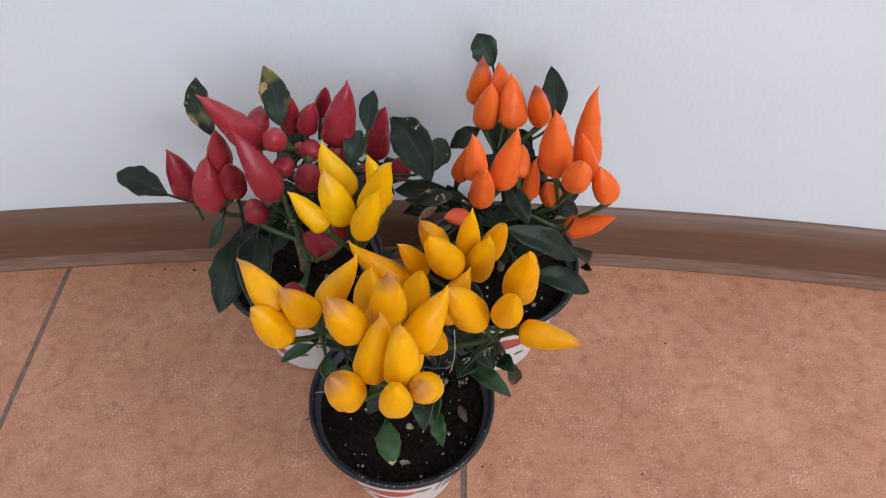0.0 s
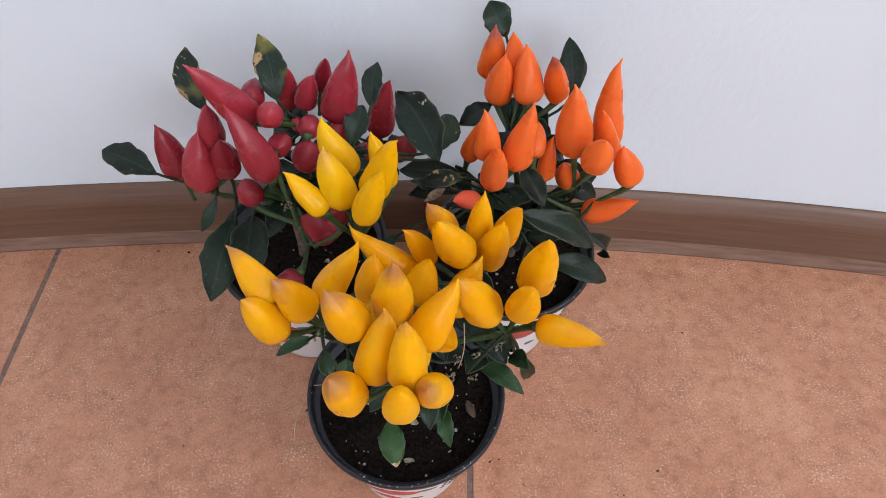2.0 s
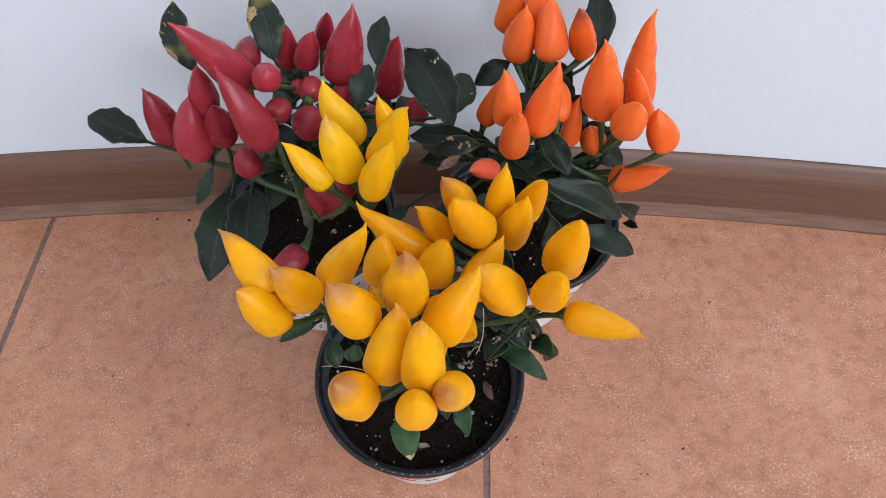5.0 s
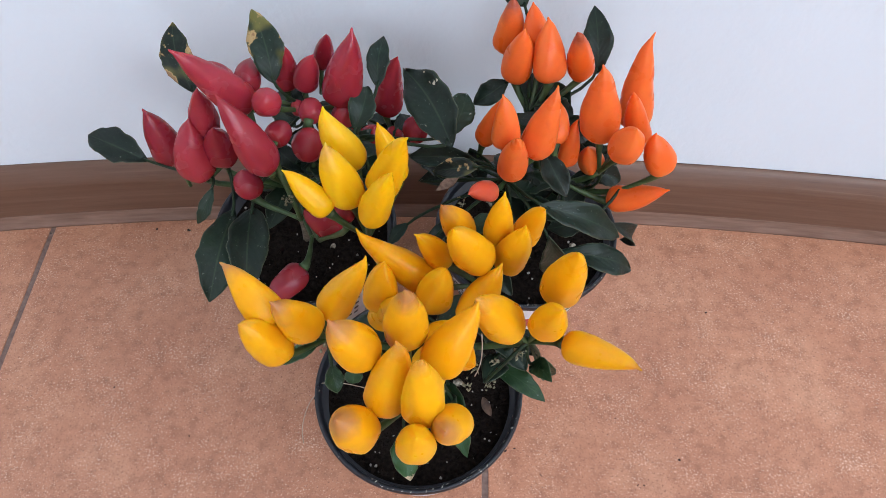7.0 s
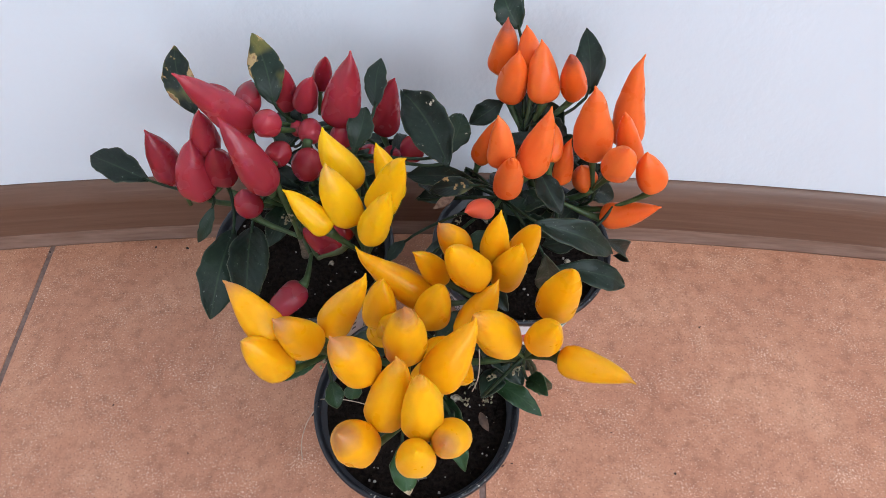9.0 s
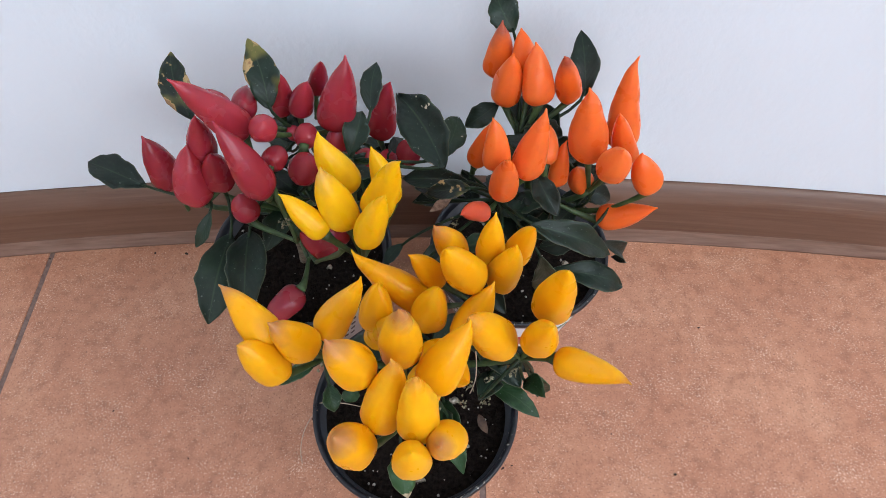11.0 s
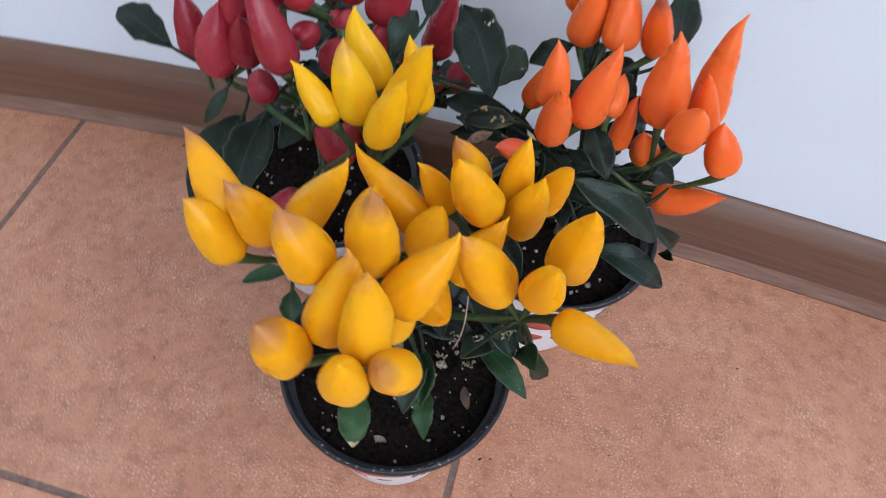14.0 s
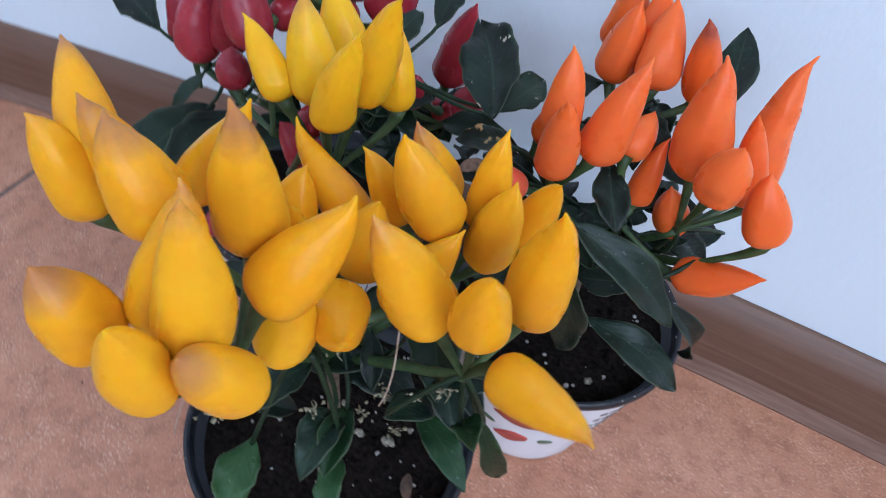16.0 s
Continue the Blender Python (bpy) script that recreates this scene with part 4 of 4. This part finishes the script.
leaf(red_plant, leaf_green, (0.0301, 0.4530, 0.1630), (0.0078, 0.4465, 0.1548), 0.0116)
leaf(red_plant, leaf_green, (-0.0084, 0.4202, 0.1445), (0.0097, 0.4164, 0.1383), 0.0102)
leaf(red_plant, leaf_green, (0.0149, 0.4308, 0.1413), (0.0110, 0.4095, 0.1399), 0.0101)
undergrowth(red_plant, 9, 23, 0.125, 0.20, 0.075)
withered_flowers(red_plant, [(-0.0183, 0.3776, 0.1960), (-0.0465, 0.3949, 0.1860)])

# ---- the plant with orange fruit ----
orange_plant = potted_plant(0.1066, 0.4336, 278, "pepper plant with upright orange fruit in a printed white pot")
stems(orange_plant, (0.108, 0.432, SOIL_Z), (0.109, 0.424, 0.145),
      [(0.0977, 0.4356, 0.1940), (0.1344, 0.4121, 0.1800), (0.0860, 0.4044, 0.1800), (0.1147, 0.4082, 0.1760), (0.1445, 0.4024, 0.1780)])
fruit(orange_plant, orange_blush, (0.0859, 0.4703, 0.2137), (0.0857, 0.4705, 0.2409), 0.0077)
fruit(orange_plant, orange, (0.0899, 0.4513, 0.2123), (0.0910, 0.4501, 0.2380), 0.0081)
fruit(orange_plant, orange, (0.1050, 0.4463, 0.2184), (0.1029, 0.4554, 0.2414), 0.0083)
fruit(orange_plant, orange, (0.0995, 0.4602, 0.2223), (0.0960, 0.4704, 0.2378), 0.0068)
fruit(orange_plant, orange_blush, (0.1211, 0.4484, 0.2164), (0.1152, 0.4437, 0.2440), 0.0067)
fruit(orange_plant, orange, (0.1515, 0.4376, 0.1973), (0.1491, 0.4451, 0.2421), 0.0088, taper=1.72)
fruit(orange_plant, orange, (0.1296, 0.4176, 0.2105), (0.1253, 0.4190, 0.2457), 0.0100, taper=1.72)
fruit(orange_plant, orange, (0.1496, 0.4191, 0.2028), (0.1405, 0.4185, 0.2318), 0.0066, taper=1.72)
fruit(orange_plant, orange, (0.1378, 0.3976, 0.2165), (0.1382, 0.3909, 0.2356), 0.0079)
fruit(orange_plant, orange, (0.1560, 0.3970, 0.2082), (0.1485, 0.3976, 0.2264), 0.0073)
fruit(orange_plant, orange, (0.1453, 0.4010, 0.1726), (0.1646, 0.3939, 0.1910), 0.0071, taper=1.70)
fruit(orange_plant, orange, (0.0832, 0.4034, 0.2153), (0.0805, 0.4058, 0.2391), 0.0068)
fruit(orange_plant, orange, (0.0757, 0.4259, 0.1895), (0.0819, 0.4278, 0.2141), 0.0057)
fruit(orange_plant, orange, (0.0986, 0.4041, 0.2100), (0.1042, 0.4075, 0.2426), 0.0082, taper=1.72)
fruit(orange_plant, orange, (0.0871, 0.3938, 0.2040), (0.0873, 0.3864, 0.2332), 0.0071)
fruit(orange_plant, orange, (0.1169, 0.4148, 0.1876), (0.1180, 0.4197, 0.2110), 0.0051)
fruit(orange_plant, orange, (0.1085, 0.4134, 0.2074), (0.1110, 0.4262, 0.2142), 0.0061)
fruit(orange_plant, coral, (0.0769, 0.3887, 0.1920), (0.0666, 0.3798, 0.2016), 0.0050)
fruit(orange_plant, orange, (0.1317, 0.4194, 0.1777), (0.1265, 0.4155, 0.1946), 0.0068)
leaf(orange_plant, leaf_green, (0.0931, 0.4762, 0.2306), (0.0831, 0.4876, 0.2448), 0.0169)
leaf(orange_plant, leaf_green, (0.1330, 0.4588, 0.2032), (0.1292, 0.4835, 0.2266), 0.0144)
leaf(orange_plant, leaf_green, (0.0869, 0.4547, 0.2006), (0.0687, 0.4469, 0.1910), 0.0122)
leaf(orange_plant, leaf_green, (0.1030, 0.4090, 0.2000), (0.1153, 0.3894, 0.1884), 0.0125)
leaf(orange_plant, leaf_green, (0.1004, 0.3796, 0.1945), (0.1495, 0.3808, 0.1669), 0.0150)
leaf(orange_plant, leaf_green, (0.1179, 0.3828, 0.1500), (0.1621, 0.3862, 0.1285), 0.0150, droop=0.16, stalk=False)
leaf(orange_plant, leaf_green, (0.0704, 0.4069, 0.1928), (0.0359, 0.4160, 0.1835), 0.0106)
leaf(orange_plant, leaf_worn, (0.0712, 0.3968, 0.2004), (0.0484, 0.3983, 0.1938), 0.0091)
leaf(orange_plant, leaf_green, (0.1398, 0.3865, 0.1715), (0.1625, 0.4093, 0.1229), 0.0100, stalk=False)
leaf(orange_plant, leaf_green, (0.1060, 0.3680, 0.1850), (0.1120, 0.3783, 0.1337), 0.0140)
leaf(orange_plant, leaf_green, (0.0891, 0.4317, 0.1965), (0.1107, 0.4236, 0.1995), 0.0099)
leaf(orange_plant, leaf_green, (0.0977, 0.4398, 0.1971), (0.1114, 0.4301, 0.1937), 0.0079)
leaf(orange_plant, leaf_green, (0.1093, 0.4626, 0.1956), (0.0968, 0.4514, 0.1856), 0.0097)
leaf(orange_plant, leaf_green, (0.0835, 0.4338, 0.1897), (0.0967, 0.4206, 0.1931), 0.0096)
leaf(orange_plant, leaf_green, (0.0948, 0.4249, 0.1964), (0.1177, 0.4281, 0.1982), 0.0099)
leaf(orange_plant, leaf_green, (0.1052, 0.4365, 0.2023), (0.1213, 0.4373, 0.1949), 0.0094)
leaf(orange_plant, leaf_green, (0.1038, 0.4434, 0.2031), (0.1111, 0.4205, 0.1937), 0.0141)
leaf(orange_plant, leaf_green, (0.0829, 0.4134, 0.1550), (0.0997, 0.4041, 0.1580), 0.0098)
leaf(orange_plant, leaf_green, (0.0868, 0.3943, 0.1609), (0.0672, 0.3901, 0.1543), 0.0103)
leaf(orange_plant, leaf_green, (0.0840, 0.4038, 0.1730), (0.1072, 0.4120, 0.1634), 0.0126)
leaf(orange_plant, leaf_green, (0.0813, 0.4087, 0.1559), (0.0946, 0.3945, 0.1569), 0.0107)
leaf(orange_plant, leaf_green, (0.1128, 0.3879, 0.1691), (0.0977, 0.4047, 0.1631), 0.0115)
leaf(orange_plant, leaf_green, (0.0966, 0.4180, 0.1682), (0.1177, 0.4106, 0.1664), 0.0095)
leaf(orange_plant, leaf_green, (0.1299, 0.3905, 0.1698), (0.1089, 0.3880, 0.1622), 0.0118)
leaf(orange_plant, leaf_green, (0.0504, 0.4109, 0.1737), (0.0466, 0.4299, 0.1653), 0.0111)
leaf(orange_plant, leaf_green, (0.0674, 0.4304, 0.1727), (0.0760, 0.4101, 0.1679), 0.0099)
leaf(orange_plant, leaf_green, (0.0551, 0.4265, 0.1717), (0.0757, 0.4239, 0.1675), 0.0099)
leaf(orange_plant, leaf_green, (0.1212, 0.4230, 0.1754), (0.1353, 0.4436, 0.1696), 0.0134)
leaf(orange_plant, leaf_green, (0.1386, 0.4344, 0.1673), (0.1380, 0.4177, 0.1679), 0.0080)
leaf(orange_plant, leaf_green, (0.1413, 0.4377, 0.1710), (0.1214, 0.4340, 0.1660), 0.0111)
leaf(orange_plant, leaf_green, (0.1359, 0.4329, 0.1683), (0.1120, 0.4398, 0.1707), 0.0128)
leaf(orange_plant, leaf_green, (0.1255, 0.4344, 0.1775), (0.1361, 0.4203, 0.1717), 0.0099)
leaf(orange_plant, leaf_green, (0.0957, 0.4461, 0.1953), (0.0995, 0.4638, 0.1981), 0.0102)
leaf(orange_plant, leaf_green, (0.1023, 0.4529, 0.1926), (0.1194, 0.4601, 0.1910), 0.0080)
leaf(orange_plant, leaf_green, (0.1090, 0.4557, 0.1996), (0.1177, 0.4374, 0.1940), 0.0103)
leaf(orange_plant, leaf_green, (0.1142, 0.4393, 0.1916), (0.1322, 0.4324, 0.1866), 0.0098)
leaf(orange_plant, leaf_green, (0.0825, 0.4203, 0.1602), (0.0977, 0.4282, 0.1598), 0.0101)
leaf(orange_plant, leaf_green, (0.1146, 0.4194, 0.1648), (0.0979, 0.4032, 0.1638), 0.0127)
leaf(orange_plant, leaf_green, (0.0902, 0.4231, 0.1585), (0.1063, 0.4286, 0.1529), 0.0078)
leaf(orange_plant, leaf_green, (0.0845, 0.4056, 0.1590), (0.0683, 0.4203, 0.1572), 0.0101)
leaf(orange_plant, leaf_green, (0.0407, 0.4154, 0.1636), (0.0582, 0.4270, 0.1584), 0.0110)
leaf(orange_plant, leaf_green, (0.0578, 0.4329, 0.1556), (0.0449, 0.4219, 0.1544), 0.0098)
leaf(orange_plant, leaf_green, (0.0641, 0.4210, 0.1633), (0.0573, 0.4450, 0.1587), 0.0148)
leaf(orange_plant, leaf_green, (0.1418, 0.4289, 0.1763), (0.1250, 0.4314, 0.1751), 0.0085)
leaf(orange_plant, leaf_green, (0.1313, 0.4200, 0.1678), (0.1521, 0.4216, 0.1616), 0.0121)
leaf(orange_plant, leaf_green, (0.1543, 0.4437, 0.1608), (0.1342, 0.4335, 0.1596), 0.0115)
leaf(orange_plant, leaf_green, (0.0449, 0.3906, 0.1389), (0.0574, 0.4046, 0.1417), 0.0084)
leaf(orange_plant, leaf_green, (0.0357, 0.4026, 0.1421), (0.0262, 0.3889, 0.1415), 0.0073)
undergrowth(orange_plant, 10, 37, 0.125, 0.195, 0.065)
dry_tan = simple_material("dry_tan_leaf", 0.85, (0.10, 0.055, 0.035), (0.42, 0.28, 0.20), 300.0, 0.5)
leaf(orange_plant, dry_tan, (0.0511, 0.3984, 0.1780), (0.0623, 0.4027, 0.1850), 0.0048, stalk=False)
withered_flowers(orange_plant, [(0.0633, 0.3899, 0.1800), (0.0931, 0.3827, 0.1650)])

# ---- small things on the floor ----
def crumb(x, y, size, turn):
    b = bmesh.new()
    rnd = random.Random(int(abs(x * 7000 + y * 900)))
    g = bmesh.ops.create_icosphere(b, subdivisions=1, radius=size, matrix=Matrix.Diagonal((rnd.uniform(0.8, 1.7), 0.6, 0.45, 1)))
    for v in g["verts"]:
        v.co += Vector((rnd.uniform(-1, 1), rnd.uniform(-1, 1), rnd.uniform(-0.5, 0.5))) * size * 0.35
    low = min(v.co.z for v in b.verts)
    for v in b.verts:
        v.co.z -= low
    ob = new("soil_crumb", mesh_of("soil_crumb", b, crumb_dark, False))
    ob.matrix_world = pose(x, y, 0.0, 0, 0, turn)
    tagged(ob, "tiny dark crumb of soil on the tiles", "crumb", "crumbs on the floor")


crumb(0.2140, 0.3180, 0.0013, 0)
crumb(0.1000, 0.3200, 0.0009, 47)
crumb(-0.1720, 0.4860, 0.0012, 94)
crumb(-0.1470, 0.4860, 0.0012, 141)
crumb(0.1750, 0.3450, 0.0007, 8)
crumb(0.1850, 0.3010, 0.0006, 55)
crumb(0.1230, 0.3050, 0.0006, 102)
crumb(0.1890, 0.3010, 0.0007, 149)
crumb(0.2500, 0.4280, 0.0009, 16)
crumb(-0.1690, 0.3550, 0.0008, 63)
crumb(-0.1100, 0.3230, 0.0006, 110)
crumb(-0.2540, 0.4790, 0.0010, 157)
crumb(0.1060, 0.3220, 0.0007, 24)
crumb(-0.0300, 0.3520, 0.0009, 71)

# ---- the tiled floor, laid last ----
bm = bmesh.new()
box(bm, XW - 0.12, XE + 0.12, YS - 0.12, FACE_Y + 0.12, -0.05, -0.0009)
floor = structure("floor", bm, grout, "terracotta tiled floor with grey-brown joints", "floor")
TILE, TX, TY = 0.3405, -0.2540, 0.2350
bm = bmesh.new()
box(bm, 0.0020, TILE - 0.0020, 0.0020, TILE - 0.0020, -0.006, 0.0, 0.0007)
tile_mesh = mesh_of("tile", bm, terracotta, False)
for i in range(-4, 6):
    for j in range(-8, 1):
        x, y = TX + i * TILE + (0.0306 if i > 1 else 0.0), TY + j * TILE
        if x > XE or x + TILE < XW or y + TILE < YS:
            continue
        t = new("tile", tile_mesh)
        t.parent = floor
        t.location = (x, y, 0)
        t.scale.x = 1.0900 if i == 1 else 1.0
